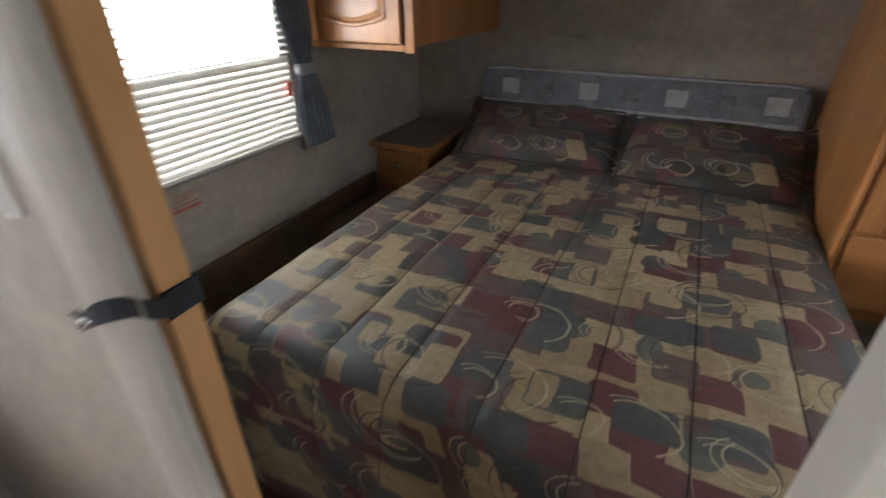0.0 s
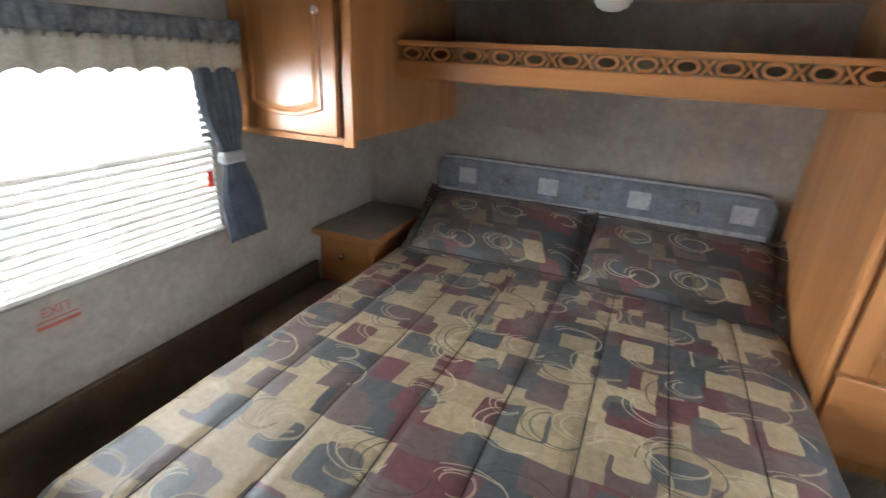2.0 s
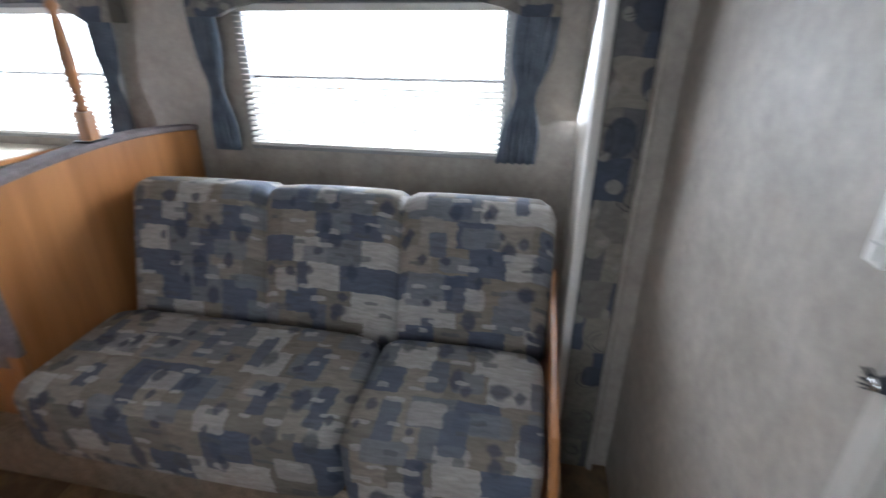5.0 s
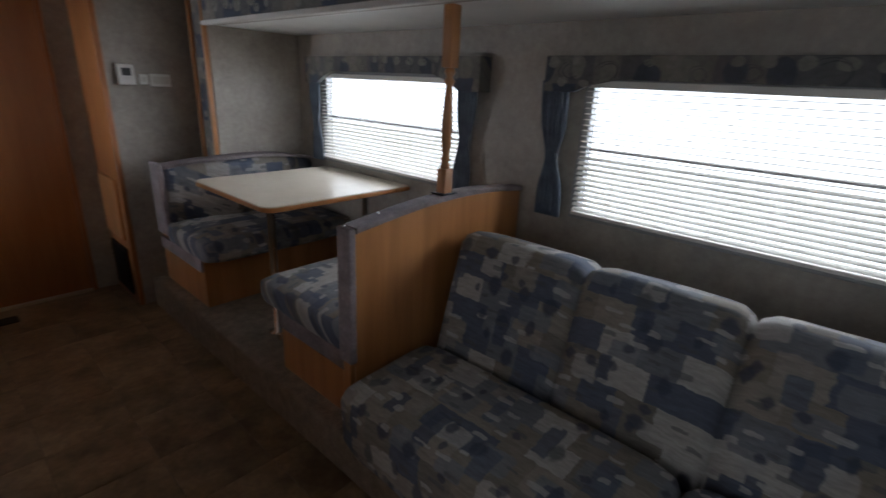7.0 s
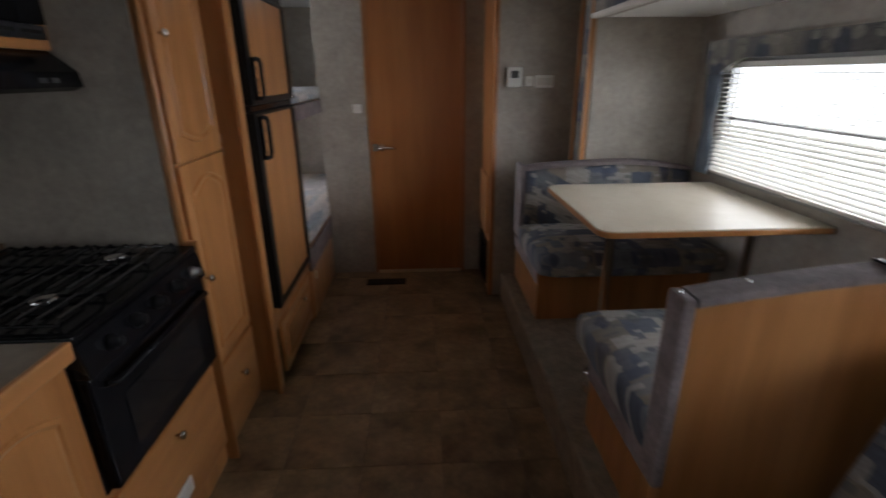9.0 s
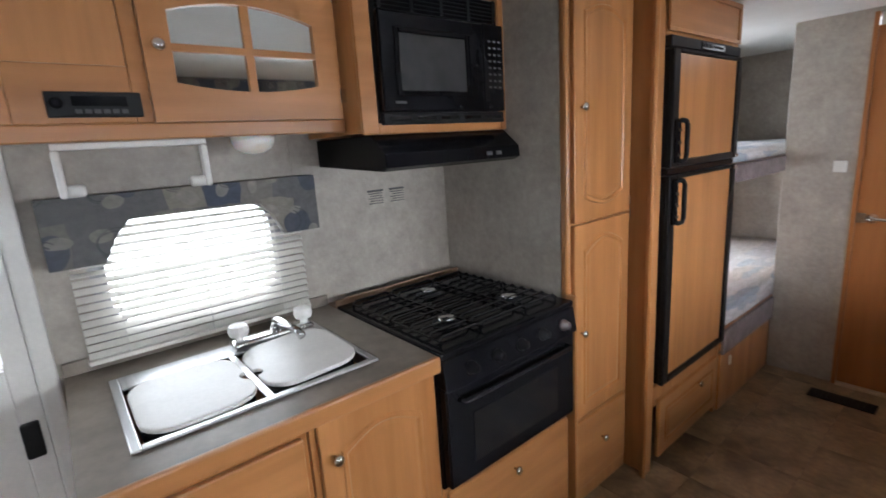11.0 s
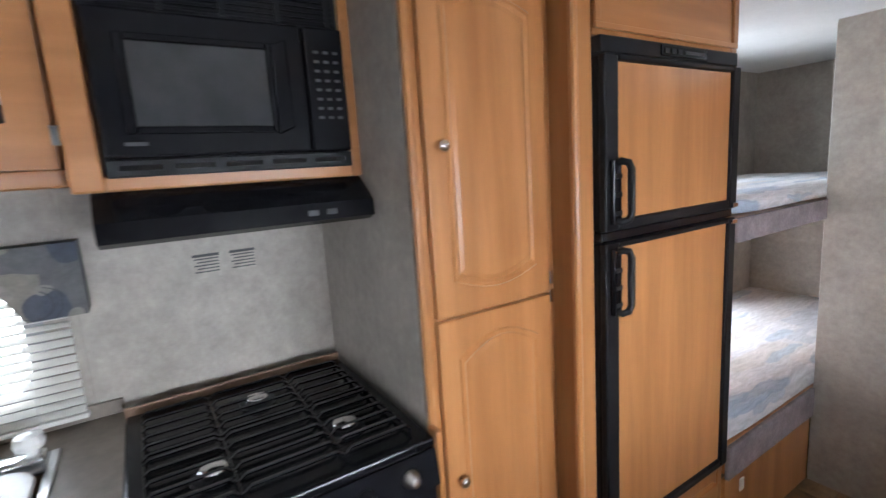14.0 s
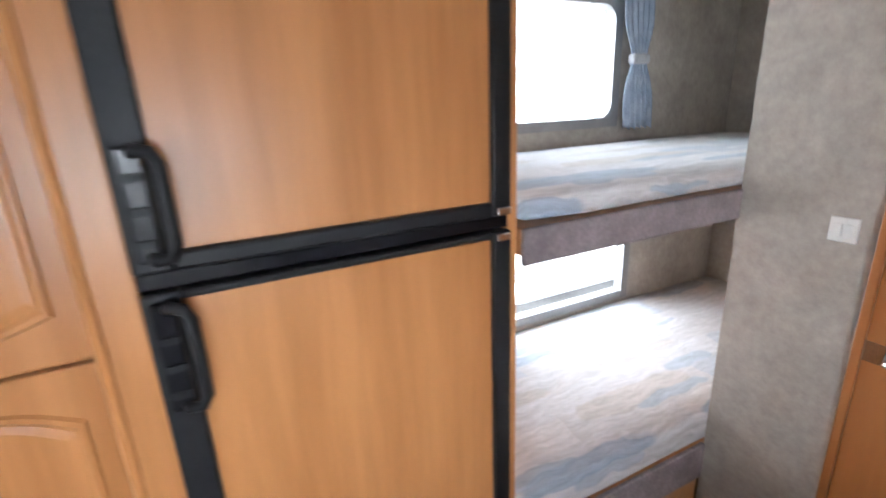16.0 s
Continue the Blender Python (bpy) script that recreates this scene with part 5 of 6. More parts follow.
for y0, y1, tilt in ((1.055, 1.305, 2.5), (1.325, 1.575, 0.0)):
    pts = bowl_cover(y0, y1, SX0 + 0.025, SX1 - 0.092, 1 if tilt else -1)
    # Solid black slab, no hollow bowl: its colour gives the shade below the cover.
    part("dark_fill", prism([((x - 0.76) * 0.96 + 0.76, (y - (y0 + y1) / 2) * 0.96 + (y0 + y1) / 2) for x, y in pts], "z", 0.846, 0.876, 0.004), BLACK_MATTE, sk, "black fill for the shade under the cover")
    bm = prism(pts, "z", 0.889, 0.901, 0.003)
    if tilt:
        bmesh.ops.rotate(bm, verts=bm.verts, cent=(0.76, y1, 0.89), matrix=Matrix.Rotation(radians(-tilt), 3, "X"))
    part("bowl_cover", bm, PLASTIC, sk, "white plastic bowl cover")
fc = thing("kitchen_faucet", (0.945, 1.25, 0.893), "chrome two-handle faucet with clear knobs", "faucet")
part("body", box(0.915, 0.97, 1.05, 1.30, 0.8935, 0.915, 0.01, 3), CHROME, fc, smooth=True)
part("spout", tube([(0.94, 1.17, 0.91), (0.94, 1.17, 0.935), (0.93, 1.168, 0.950), (0.90, 1.165, 0.955), (0.80, 1.15, 0.944), (0.782, 1.147, 0.932)], 0.012, 10), CHROME, fc, smooth=True)
for y in (1.075, 1.275):
    part("knob", turned([(0.012, 0), (0.012, 0.012), (0.026, 0.016), (0.030, 0.03), (0.026, 0.046), (0.010, 0.05)], (0.94, y, 0.915), (0, 0, 1), 12), PLASTIC, fc, "clear plastic knob", False)

# ---- stove ----
sv = thing("stove", (0.8, 0.60, 0), "black enamel gas stove with wire grates", "stove")
Y0, Y1 = 0.312, 0.902
part("body", box(0.485, RIGHT - 0.07, Y0, Y1, 0.455, 0.868, 0.004), BLACK, sv)
part("cooktop", box(0.455, RIGHT - 0.07, Y0, Y1, 0.869, 0.892, 0.006), BLACK, sv)
part("back_ledge", joined(box(RIGHT - 0.068, RIGHT - 0.001, Y0, 0.905, 0.84, 0.888, 0.003), box(RIGHT - 0.078, RIGHT - 0.0685, Y0, 0.905, 0.872, 0.915, 0.003)), LEDGE_BROWN, sv, "brown wooden ledge behind the cooktop")
part("control_panel", prism([(0.455, 0.868), (0.485, 0.868), (0.485, 0.785), (0.44, 0.785)], "y", Y0, Y1, 0.003), BLACK, sv)
for k in range(5):
    part("control_knob", turned([(0.020, 0), (0.020, 0.008), (0.015, 0.012), (0.013, 0.026), (0.004, 0.027)], (0.447, 0.385 + 0.105 * k, 0.825), (-1, 0, 0.15), 16), BLACK_MATTE if k else STEEL, sv, smooth=True)
od = part("oven_door", box(0.452, 0.484, Y0 + 0.004, Y1 - 0.004, 0.470, 0.780, 0.006), BLACK, sv)
part("oven_window", box(0.449, 0.4515, Y0 + 0.10, Y1 - 0.10, 0.52, 0.68), DARK_GLASS, od)
part("door_handle", tube([(0.451, Y0 + 0.05, 0.742), (0.425, Y0 + 0.055, 0.744), (0.423, 0.6, 0.744), (0.425, Y1 - 0.055, 0.744), (0.451, Y1 - 0.05, 0.742)], 0.009), BLACK, od, smooth=True)
for gx0, gx1 in ((0.50, 0.745), (0.755, 1.0)):
    bars = []
    for k in range(6):
        x = gx0 + 0.006 + (gx1 - gx0 - 0.012) * k / 5
        for ya, yb in ((Y0 + 0.035, 0.50), (0.508, 0.705), (0.713, Y1 - 0.035)):
            bars.append(tube([(x, ya, 0.904), (x, ya + 0.012, 0.914), (x, yb - 0.012, 0.914), (x, yb, 0.904)], 0.0042, 6))
    for y in (Y0 + 0.037, 0.504, 0.709, Y1 - 0.037):
        bars.append(tube([(gx0, y, 0.9035), (gx1, y, 0.9035)], 0.004, 6))
        for x in (gx0 + 0.004, gx1 - 0.004):
            bars.append(tube([(x, y, 0.8915), (x, y, 0.904)], 0.004, 6))
    part("grate", joined(*bars), GRATE, sv, "black wire grate")
for x, y in ((0.62, 0.46), (0.62, 0.745), (0.90, 0.60)):
    b = part("burner", turned([(0.045, 0), (0.045, 0.006), (0.03, 0.009), (0.03, 0.014), (0.02, 0.016)], (x, y, 0.8925), (0, 0, 1), 20), BLACK_MATTE, sv)
    part("burner_cap", turned([(0.029, 0), (0.031, 0.003), (0.024, 0.007), (0.001, 0.009)], (x, y, 0.909), (0, 0, 1), 20), CHROME, b, "bright aluminium burner cap", True)
dr = thing("stove_drawer_unit", (0.8, 0.60, 0), "maple drawer unit under the stove", "cabinet")
part("body", box(CF, RIGHT - 0.001, Y0, Y1, 0.0, 0.453, 0.003), WOOD, dr)
d = part("drawer_front", box(CF - 0.018, CF - 0.001, Y0 + 0.01, Y1 - 0.01, 0.10, 0.44, 0.005), WOOD_FLAT, dr)
part("knob", turned(KNOB, (CF - 0.018, 0.615, 0.385), OUT), CHROME, d, smooth=True)
part("toe_vent", box(CF - 0.026, CF - 0.0185, 0.60, 0.80, 0.16, 0.215, 0.002), PLASTIC, d, "white plastic vent strip")
part("side_trim", box(0.448, 0.489, Y0 - 0.016, Y0 - 0.001, 0.0, 0.905, 0.004), WOOD, dr)

# ---- pantry ----
pn = thing("pantry", (0.8, 0.09, 0), "tall maple pantry with two arched doors", "pantry")
part("body", box(0.515, RIGHT - 0.001, -0.118, 0.29, 0.0, CEIL - 0.002, 0.003), WOOD, pn)
part("side_panel", box(0.52, RIGHT - 0.002, 0.2905, 0.2955, 0.0, CEIL - 0.003), WALLPAPER, pn, "wallpapered side panel")
part("face_frame", box(0.497, 0.5145, -0.118, 0.296, 0.0, CEIL - 0.002, 0.004), WOOD, pn)
part("corner_bead", tube([(0.496, 0.292, 0.0), (0.496, 0.292, CEIL - 0.004)], 0.010), WOOD, pn)
cabinet_door(pn, (0.4965, 0.268, 1.148), U, 0.355, 0.765, OUT, 0.03, 0.03, (0.035, 0.385))
cabinet_door(pn, (0.4965, 0.268, 0.395), U, 0.355, 0.745, OUT, 0.045, 0.0, (0.035, 0.345))
d = part("drawer_front", box(0.478, 0.4955, -0.087, 0.268, 0.08, 0.375, 0.005), WOOD_FLAT, pn)
part("knob", turned(KNOB, (0.478, 0.09, 0.25), OUT), CHROME, d, smooth=True)
for z in (1.17, 1.12):
    part("hinge", box(0.470, 0.477, -0.088, -0.076, z, z + 0.035, 0.002), CHROME, pn)

# ---- refrigerator in its cabinet ----
fx = 0.395
fcab = thing("refrigerator_cabinet", (0.75, -0.46, 0), "maple cabinet surround of the refrigerator", "cabinet")
part("side_panel", box(fx + 0.02, RIGHT - 0.001, -0.142, -0.122, 0.0, CEIL - 0.002, 0.003), WOOD, fcab)
part("side_panel", box(fx + 0.02, RIGHT - 0.001, -0.835, -0.815, 0.0, CEIL - 0.002, 0.003), WOOD, fcab)
part("face_frame", joined(box(fx, fx + 0.019, -0.160, -0.095, 0.0, CEIL - 0.002, 0.004), box(fx, fx + 0.019, -0.835, -0.80, 0.0, CEIL - 0.002, 0.004), box(fx, fx + 0.019, -0.80, -0.16, 1.775, CEIL - 0.002, 0.004), box(fx, fx + 0.019, -0.80, -0.16, 0.30, 0.395, 0.004)), WOOD, fcab)
part("corner_bead", tube([(fx + 0.002, -0.098, 0.0), (fx + 0.002, -0.098, CEIL - 0.004)], 0.010), WOOD, fcab)
part("top_panel", box(fx - 0.012, fx - 0.0005, -0.775, -0.17, 1.80, 1.93, 0.004), WOOD_FLAT, fcab)
part("inner_frame", joined(box(fx - 0.02, fx - 0.0125, -0.80, -0.15, 1.925, 1.945, 0.002), box(fx - 0.02, fx - 0.0125, -0.80, -0.15, 1.785, 1.80, 0.002), box(fx - 0.02, fx - 0.0125, -0.80, -0.775, 1.80, 1.925, 0.002), box(fx - 0.02, fx - 0.0125, -0.17, -0.15, 1.80, 1.925, 0.002)), WOOD_FLAT, fcab)
cabinet_door(fcab, (fx + 0.0, -0.185, 0.06), U, 0.59, 0.27, OUT, 0.0, 0.0, (0.36, 0.215), WOOD_FLAT, "drawer")
rf = thing("refrigerator", (0.75, -0.47, 0.4), "two-door refrigerator with maple panels in black frame", "refrigerator")
FY0, FY1 = -0.797, -0.163
part("body", box(fx + 0.021, RIGHT - 0.01, -0.80, -0.16, 0.397, 1.772, 0.003), BLACK_MATTE, rf)
gr = part("top_grille", box(fx - 0.022, fx + 0.02, FY0, FY1, 1.732, 1.772, 0.004), BLACK_MATTE, rf, "black control grille")
part("badge", box(fx - 0.025, fx - 0.0225, -0.62, -0.40, 1.738, 1.766, 0.002), BLACK, gr)
for k in range(3):
    part("indicator", box(fx - 0.0265, fx - 0.0252, -0.435 - 0.03 * k, -0.415 - 0.03 * k, 1.746, 1.758), BLACK_MATTE, gr)
part("logo_bar", box(fx - 0.0265, fx - 0.0252, -0.60, -0.51, 1.748, 1.756), INK, gr)
for n, z0, z1, hz0, hz1 in (("freezer_door", 1.302, 1.728, 1.325, 1.475), ("fridge_door", 0.41, 1.272, 1.09, 1.255)):
    d = part(n, box(fx - 0.012, fx + 0.018, FY0 + 0.002, FY1 - 0.002, z0 + 0.002, z1 - 0.002, 0.004), BLACK_MATTE, rf)
    for ya, yb, za, zb in ((FY1 - 0.052, FY1, z0, z1), (FY0, FY0 + 0.042, z0, z1), (FY0 + 0.0425, FY1 - 0.0525, z0, z0 + 0.028), (FY0 + 0.0425, FY1 - 0.0525, z1 - 0.015, z1)):
        part("frame_rail", box(fx - 0.034, fx - 0.0125, ya, yb, za, zb, 0.005), BLACK_MATTE, d)
    part("wood_panel", box(fx - 0.024, fx - 0.0125, FY0 + 0.0425, FY1 - 0.0525, z0 + 0.0285, z1 - 0.0155, 0.001), WOOD, d, "maple veneer panel")
    part("handle", tube([(fx - 0.035, FY1 - 0.03, hz0 + 0.008), (fx - 0.052, FY1 - 0.037, hz0), (fx - 0.060, FY1 - 0.054, hz0 + 0.004), (fx - 0.062, FY1 - 0.062, hz0 + 0.02), (fx - 0.062, FY1 - 0.062, hz1 - 0.02), (fx - 0.060, FY1 - 0.054, hz1 - 0.004), (fx - 0.052, FY1 - 0.037, hz1), (fx - 0.035, FY1 - 0.03, hz1 - 0.008)], 0.0095, 8), BLACK_MATTE, d, "black loop handle", True)
    part("latch", box(fx - 0.048, fx - 0.0345, FY1 - 0.045, FY1 - 0.012, hz0 - 0.005, hz1 + 0.005, 0.005), BLACK, d)
    for k in range(3):
        part("latch_clip", box(fx - 0.0515, fx - 0.0485, FY1 - 0.042, FY1 - 0.016, hz0 + 0.018 + 0.045 * k, hz0 + 0.030 + 0.045 * k, 0.001), BLACK_MATTE, d)
    part("hinge_cap", box(fx - 0.042, fx - 0.0345, FY0 + 0.006, FY0 + 0.036, (z0 + 0.004) if n[0:2] == "fr" and z0 > 1 else z1 - 0.018, (z0 + 0.018) if z0 > 1 else z1 - 0.004, 0.002), CHROME, d)
part("divider", box(fx - 0.02, fx + 0.018, FY0, FY1, 1.274, 1.300, 0.003), BLACK, rf)

# ---- overhead units ----
ux = 0.85
ov = thing("wall_cabinet", (1.0, 1.26, 1.5), "maple wall cabinet with mirrored arched panes", "cabinet")
part("body", box(ux + 0.018, RIGHT - 0.001, 0.9, 1.70, 1.515, CEIL - 0.002, 0.003), WOOD_FLAT, ov)
part("face_frame", joined(box(ux, ux + 0.017, 0.9, 1.70, 1.497, 1.535, 0.004), box(ux, ux + 0.017, 0.9, 1.70, 1.90, CEIL - 0.002, 0.004), box(ux, ux + 0.017, 1.40, 1.44, 1.535, 1.90, 0.003), box(ux, ux + 0.017, 1.66, 1.70, 1.535, 1.90, 0.003), box(ux, ux + 0.017, 1.44, 1.66, 1.535, 1.66, 0.003)), WOOD_FLAT, ov)
part("inset_panel", box(ux + 0.006, ux + 0.016, 1.441, 1.659, 1.661, 1.899), WOOD, ov)
D0, D1, Z0, Z1 = 0.915, 1.405, 1.535, 1.915
dx0, dx1 = ux - 0.020, ux - 0.001
g0, g1 = 0.985, 1.345


def arch_z(y, top):
    f = (y - g0) / (g1 - g0) * 2 - 1
    return (1.785 + 0.03 * (1 - f * f)) if top else (1.625 - 0.018 * (1 - f * f))


n = 12
top_rail = [(D0, Z1), (D1, Z1), (D1, arch_z(g1, True)), (g1, arch_z(g1, True))] + [(g1 + (g0 - g1) * k / n, arch_z(g1 + (g0 - g1) * k / n, True)) for k in range(1, n + 1)] + [(D0, arch_z(g0, True))]
low_rail = [(D0, Z0), (D1, Z0), (D1, arch_z(g1, False)), (g1, arch_z(g1, False))] + [(g1 + (g0 - g1) * k / n, arch_z(g1 + (g0 - g1) * k / n, False)) for k in range(1, n + 1)] + [(D0, arch_z(g0, False))]
md = part("door", joined(prism(top_rail, "x", dx0, dx1), prism(low_rail, "x", dx0, dx1), box(dx0, dx1, D0, g0, 1.6245, 1.786), box(dx0, dx1, g1, D1, 1.6245, 1.786), box(dx0 + 0.002, dx1, (g0 + g1) / 2 - 0.011, (g0 + g1) / 2 + 0.011, 1.60, 1.818, 0.002), box(dx0 + 0.0025, dx1, g0, g1, 1.696, 1.714, 0.002)), WOOD_FLAT, ov)
for ya, yb in ((g0, (g0 + g1) / 2 - 0.011), ((g0 + g1) / 2 + 0.011, g1)):
    for za, zb in ((1.60, 1.696), (1.714, 1.82)):
        part("mirror_pane", box(dx0 + 0.010, dx0 + 0.013, ya, yb, za, zb), MIRROR, md)
part("knob", turned(KNOB, (dx0, D1 - 0.03, 1.705), OUT), CHROME, md, smooth=True)
for z in (1.58, 1.85):
    part("hinge", box(dx0 - 0.006, dx0 - 0.001, D0 - 0.012, D0 + 0.006, z, z + 0.04, 0.002), CHROME, md)
rd = thing("car_stereo", (ux, 1.50, 1.575), "black stereo unit set in the wall cabinet", "stereo")
part("face", box(ux - 0.012, ux - 0.0005, 1.425, 1.60, 1.548, 1.602, 0.003), BLACK_MATTE, rd)
part("display", box(ux - 0.014, ux - 0.0125, 1.455, 1.555, 1.572, 1.592), DARK_GLASS, rd)
part("volume_knob", turned([(0.012, 0), (0.011, 0.01), (0.004, 0.012)], (ux - 0.012, 1.582, 1.578), OUT), BLACK, rd, smooth=True)
for k in range(6):
    part("button", box(ux - 0.0145, ux - 0.0125, 1.455 + 0.017 * k, 1.467 + 0.017 * k, 1.556, 1.565), INK, rd)
mx = 0.75
mc = thing("microwave_cabinet", (0.95, 0.6, 1.48), "maple box cabinet framing the microwave", "cabinet")
part("side", box(mx + 0.016, RIGHT - 0.001, 0.868, 0.8985, 1.487, CEIL - 0.002, 0.003), WOOD, mc)
part("shelf", box(mx + 0.016, RIGHT - 0.001, 0.298, 0.867, 1.487, 1.505, 0.003), WOOD_FLAT, mc)
part("face_frame", joined(box(mx, mx + 0.015, 0.845, 0.90, 1.482, CEIL - 0.002, 0.005), box(mx, mx + 0.015, 0.298, 0.325, 1.482, CEIL - 0.002, 0.005), box(mx, mx + 0.015, 0.325, 0.845, 1.482, 1.515, 0.005), box(mx, mx + 0.015, 0.325, 0.845, 1.91, CEIL - 0.002, 0.005)), WOOD_FLAT, mc)
mw = thing("microwave", (0.9, 0.585, 1.515), "black built-in microwave oven with keypad", "microwave")
part("body", box(mx + 0.005, RIGHT - 0.05, 0.33, 0.84, 1.506, 1.908, 0.003), BLACK_MATTE, mw)
dd = part("door", box(mx - 0.028, mx - 0.0005, 0.43, 0.838, 1.545, 1.825, 0.006), BLACK, mw)
part("window", box(mx - 0.031, mx - 0.0285, 0.515, 0.775, 1.605, 1.765, 0.001), mottled("grey_microwave_screen", (0.030, 0.030, 0.031), (0.045, 0.045, 0.046), 8, 200, 0.10, 0.02), dd, "grey mesh window")
for ya, yb, za, zb in ((0.497, 0.514, 1.590, 1.780), (0.776, 0.793, 1.590, 1.780), (0.5145, 0.7755, 1.766, 1.780), (0.5145, 0.7755, 1.590, 1.604)):
    part("window_bezel", box(mx - 0.036, mx - 0.0285, ya, yb, za, zb, 0.003), BLACK, dd)
for k in range(5):
    part("vent_divider", box(mx - 0.0105, mx - 0.0085, 0.352 + 0.115 * k, 0.364 + 0.115 * k, 1.833, 1.905, 0.0), BLACK_MATTE, mw)
    part("lower_slot", box(mx - 0.0215, mx - 0.0202, 0.35 + 0.098 * k, 0.425 + 0.098 * k, 1.521, 1.531), DARK_GLASS, mw)
part("door_handle", prism([(0.47, 1.60), (0.505, 1.585), (0.505, 1.775), (0.47, 1.79)], "x", mx - 0.040, mx - 0.029, 0.003), BLACK, dd)
part("lower_trim", box(mx - 0.02, mx - 0.0005, 0.332, 0.838, 1.508, 1.543, 0.003), BLACK_MATTE, mw)
kp = part("keypad", box(mx - 0.026, mx - 0.0005, 0.332, 0.427, 1.545, 1.825, 0.005), BLACK, mw)
for r_ in range(8):
    for c_ in range(3):
        part("key", box(mx - 0.0272, mx - 0.0262, 0.348 + 0.023 * c_, 0.360 + 0.023 * c_, 1.62 + 0.021 * r_, 1.626 + 0.021 * r_), INK, kp)
for k in range(6):
    part("vent_slot", box(mx - 0.008, mx + 0.004, 0.345, 0.825, 1.835 + 0.012 * k, 1.841 + 0.012 * k, 0.001), BLACK, mw)
part("logo_bar", box(mx - 0.0295, mx - 0.0282, 0.76, 0.80, 1.568, 1.575), INK, dd)
hd = thing("range_hood", (0.9, 0.6, 1.4), "black range hood under the microwave", "range hood")
part("canopy", prism([(RIGHT - 0.001, 1.39), (0.715, 1.374), (0.685, 1.385), (0.690, 1.425), (0.76, 1.482), (RIGHT - 0.001, 1.482)], "y", 0.302, 0.872, 0.004), BLACK, hd)
for k in range(2):
    part("switch", box(0.683, 0.688, 0.40 + 0.045 * k, 0.425 + 0.045 * k, 1.397, 1.41, 0.001), INK, hd)
for k, (y, w) in enumerate(((0.65, 0.036), (0.55, 0.036))):
    lb = thing("warning_label", (RIGHT, y, 1.25), "small printed warning label on wallpaper", "label", "stove warning labels")
    part("sheet", box(RIGHT - 0.0012, RIGHT - 0.0002, y - w, y + w, 1.215 + 0.01 * k, 1.29, 0.0), WALLPAPER, lb)
    part("heading_bar", box(RIGHT - 0.0022, RIGHT - 0.0014, y - w, y + w, 1.278, 1.286), INK, lb)
    for j in range(5):
        part("text_bar", box(RIGHT - 0.0022, RIGHT - 0.0014, y - w * 0.92, y + w * (0.9 - 0.2 * (j % 2)), 1.232 + 0.0095 * j, 1.2355 + 0.0095 * j), INK, lb)
pt = thing("paper_towel_holder", (0.95, 1.5, 1.49), "white plastic paper towel holder under cabinet", "towel holder")
part("back_bar", box(0.885, 0.915, 1.29, 1.61, 1.482, 1.4965, 0.003), PLASTIC, pt)
for y in (1.29, 1.595):
    part("arm", box(0.885, 0.915, y, y + 0.016, 1.375, 1.4815, 0.006), PLASTIC, pt)
    part("hub", turned([(0.014, 0), (0.014, 0.03), (0.01, 0.034)], (0.90, y + (0.016 if y < 1.4 else 0.0), 1.39), (0, 1 if y < 1.4 else -1, 0), 14), PLASTIC, pt, smooth=True)
pk = thing("dome_light", (0.97, 1.15, 1.45), "white plastic dome light under kitchen cabinet", "lamp")
part("base", turned([(0.065, 0.0), (0.067, 0.008), (0.06, 0.012)], (0.95, 1.15, 1.514), (0, 0, -1), 24), PLASTIC, pk)
part("lens", turned([(0.06, 0.0), (0.058, 0.02), (0.048, 0.038), (0.025, 0.05), (0.0, 0.053)], (0.95, 1.15, 1.502), (0, 0, -1), 24), SHEER, pk, "milky dome lens", True)
tagged(part("wall_seam", box(RIGHT - 0.004, RIGHT - 0.0003, 0.965, 0.975, 0.93, 1.50, 0.001), WALLPAPER), "thin wallpaper joint strip behind stove", "trim", kind="structure")

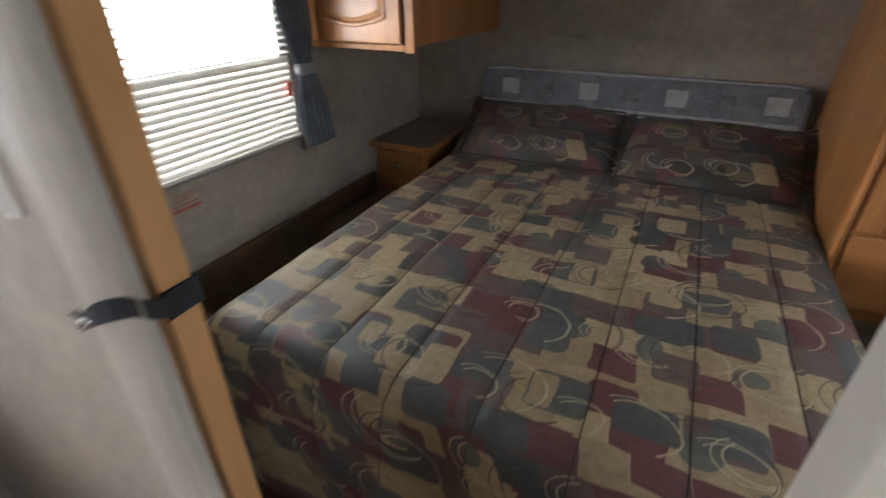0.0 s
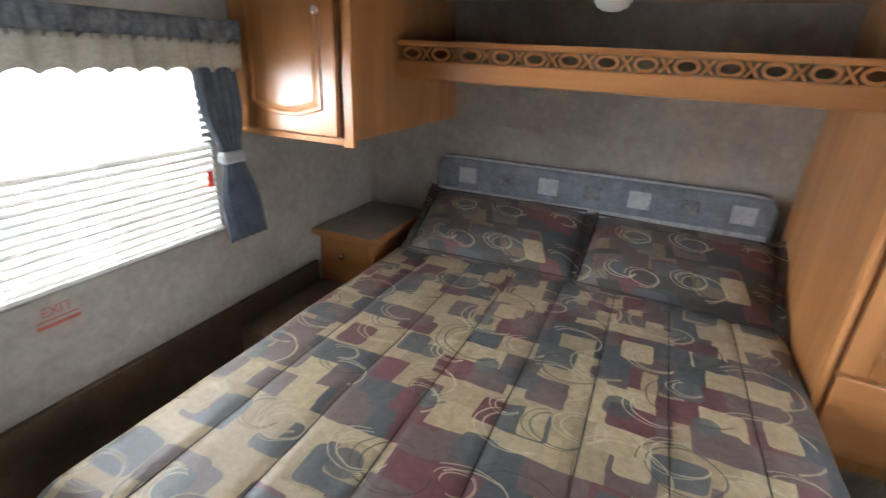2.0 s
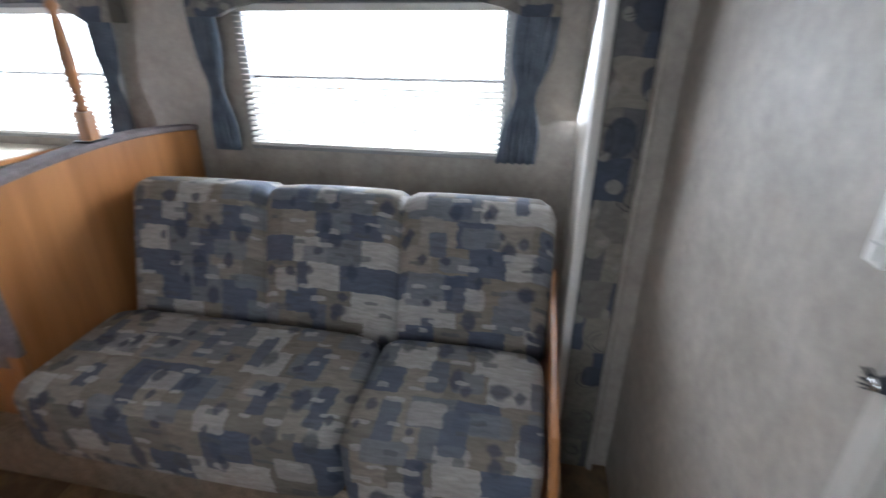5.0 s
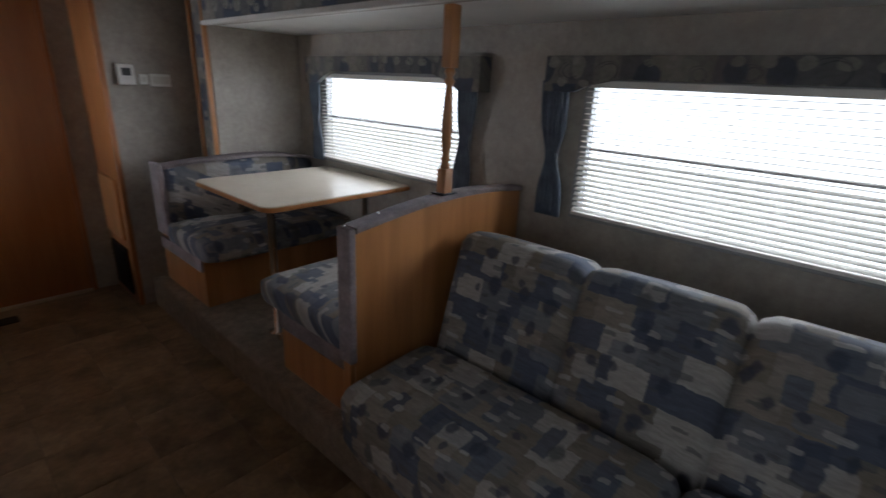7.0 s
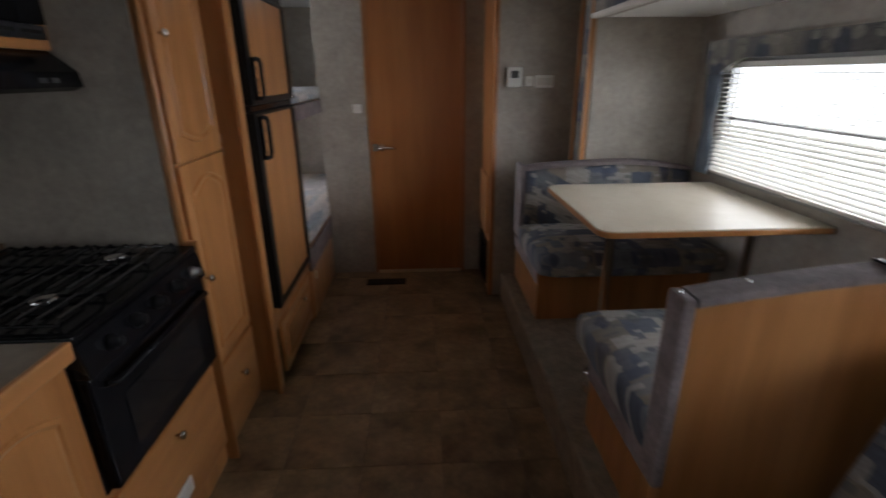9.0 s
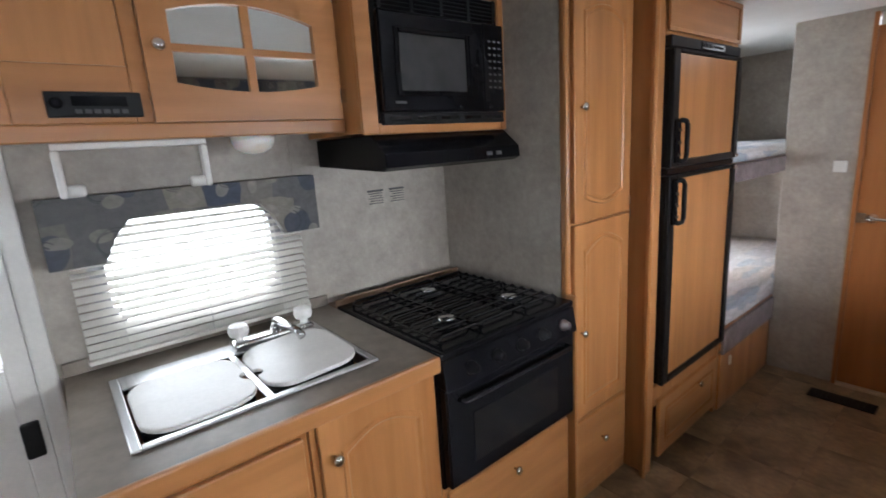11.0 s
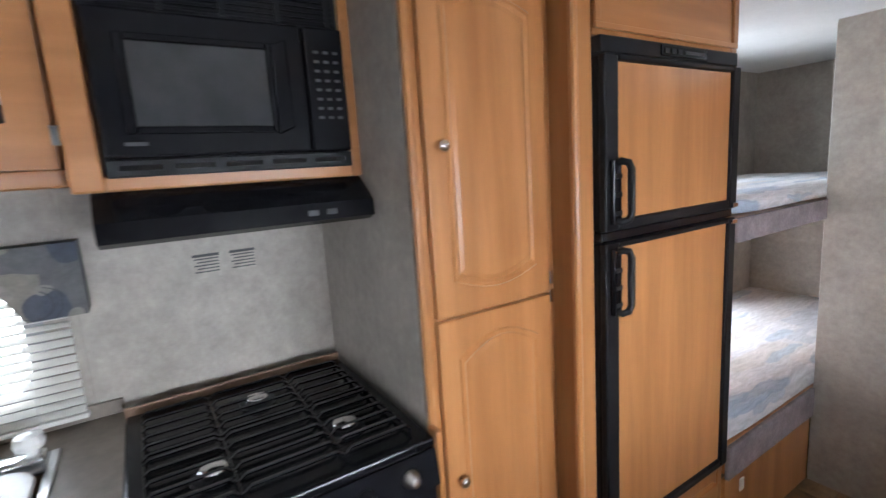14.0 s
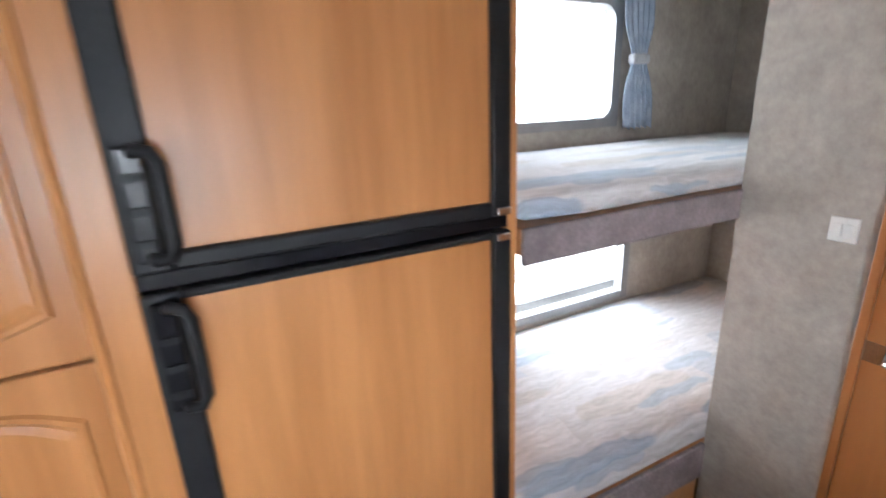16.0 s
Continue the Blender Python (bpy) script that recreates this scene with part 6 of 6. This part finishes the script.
# ---- entry door ----
en = thing("entry_door", (RIGHT, 2.1, 0), "white entry door with window beside the counter", "door", kind="structure")
part("frame", joined(box(RIGHT - 0.03, RIGHT - 0.001, 1.70, 1.745, 0.0, 1.88, 0.008), box(RIGHT - 0.03, RIGHT - 0.001, 2.36, 2.40, 0.0, 1.88, 0.008), box(RIGHT - 0.03, RIGHT - 0.001, 1.745, 2.36, 1.84, 1.88, 0.008)), PLASTIC, en)
part("leaf", joined(box(RIGHT - 0.018, RIGHT - 0.001, 1.746, 1.80, 0.02, 1.839, 0.004), box(RIGHT - 0.018, RIGHT - 0.001, 2.30, 2.359, 0.02, 1.839, 0.004), box(RIGHT - 0.018, RIGHT - 0.001, 1.80, 2.30, 0.02, 0.95, 0.004), box(RIGHT - 0.018, RIGHT - 0.001, 1.80, 2.30, 1.62, 1.839, 0.004)), PLASTIC, en)
p = part("pane", box(RIGHT + 0.002, RIGHT + 0.006, 1.80, 2.30, 0.95, 1.62), GLASS, en)
p.visible_shadow = False
part("latch", box(RIGHT - 0.04, RIGHT - 0.0185, 1.76, 1.80, 0.70, 0.80, 0.006), BLACK_MATTE, en)

# ---- bunks ----
for z0, z1, fz0, label in ((1.262, 1.328, 1.18, "upper bunk with pale watercolour mattress"), (0.44, 0.57, 0.31, "lower bunk with thick pale mattress")):
    bk = thing("bunk_bed", (0.75, -1.7, fz0), label, "bunk bed", "bunk beds")
    part("platform", box(0.39, RIGHT - 0.001, REAR + 0.002, -0.838, fz0 + 0.02, z0 - 0.002, 0.003), WOOD_ACROSS, bk)
    part("fascia", box(0.372, 0.389, -1.56, -0.838, fz0, z0, 0.005), GREY_CLOTH, bk, "mauve-grey suede fascia board")
    part("mattress", cushion(0.385, RIGHT - 0.004, REAR + 0.01, -0.845, z0, z1, 0.028, 0.004), BUNK_CLOTH, bk, smooth=True)
lp = tagged(part("bunk_panel", box(0.385, 0.40, -1.558, -0.838, 0.0, 0.308, 0.003), WOOD), "maple panel below the lower bunk", "panel", kind="structure")
tagged(part("bunk_post", box(0.362, 0.378, -1.585, -1.561, 0.44, CEIL - 0.002, 0.003), WHITE_TRIM), "white edge strip of the bunk opening", "trim", kind="structure")
tagged(part("bunk_corner_trim", box(0.376, 0.392, -1.60, -1.586, 0.0, CEIL - 0.002, 0.004), WALLPAPER), "wallpaper corner strip by the bunks", "trim", kind="structure")
bl = thing("bunk_latch", (0.38, -0.95, 0.25), "small white latch on the bunk panel", "latch")
part("plate", box(0.378, 0.3845, -0.97, -0.94, 0.22, 0.27, 0.003), PLASTIC, bl)
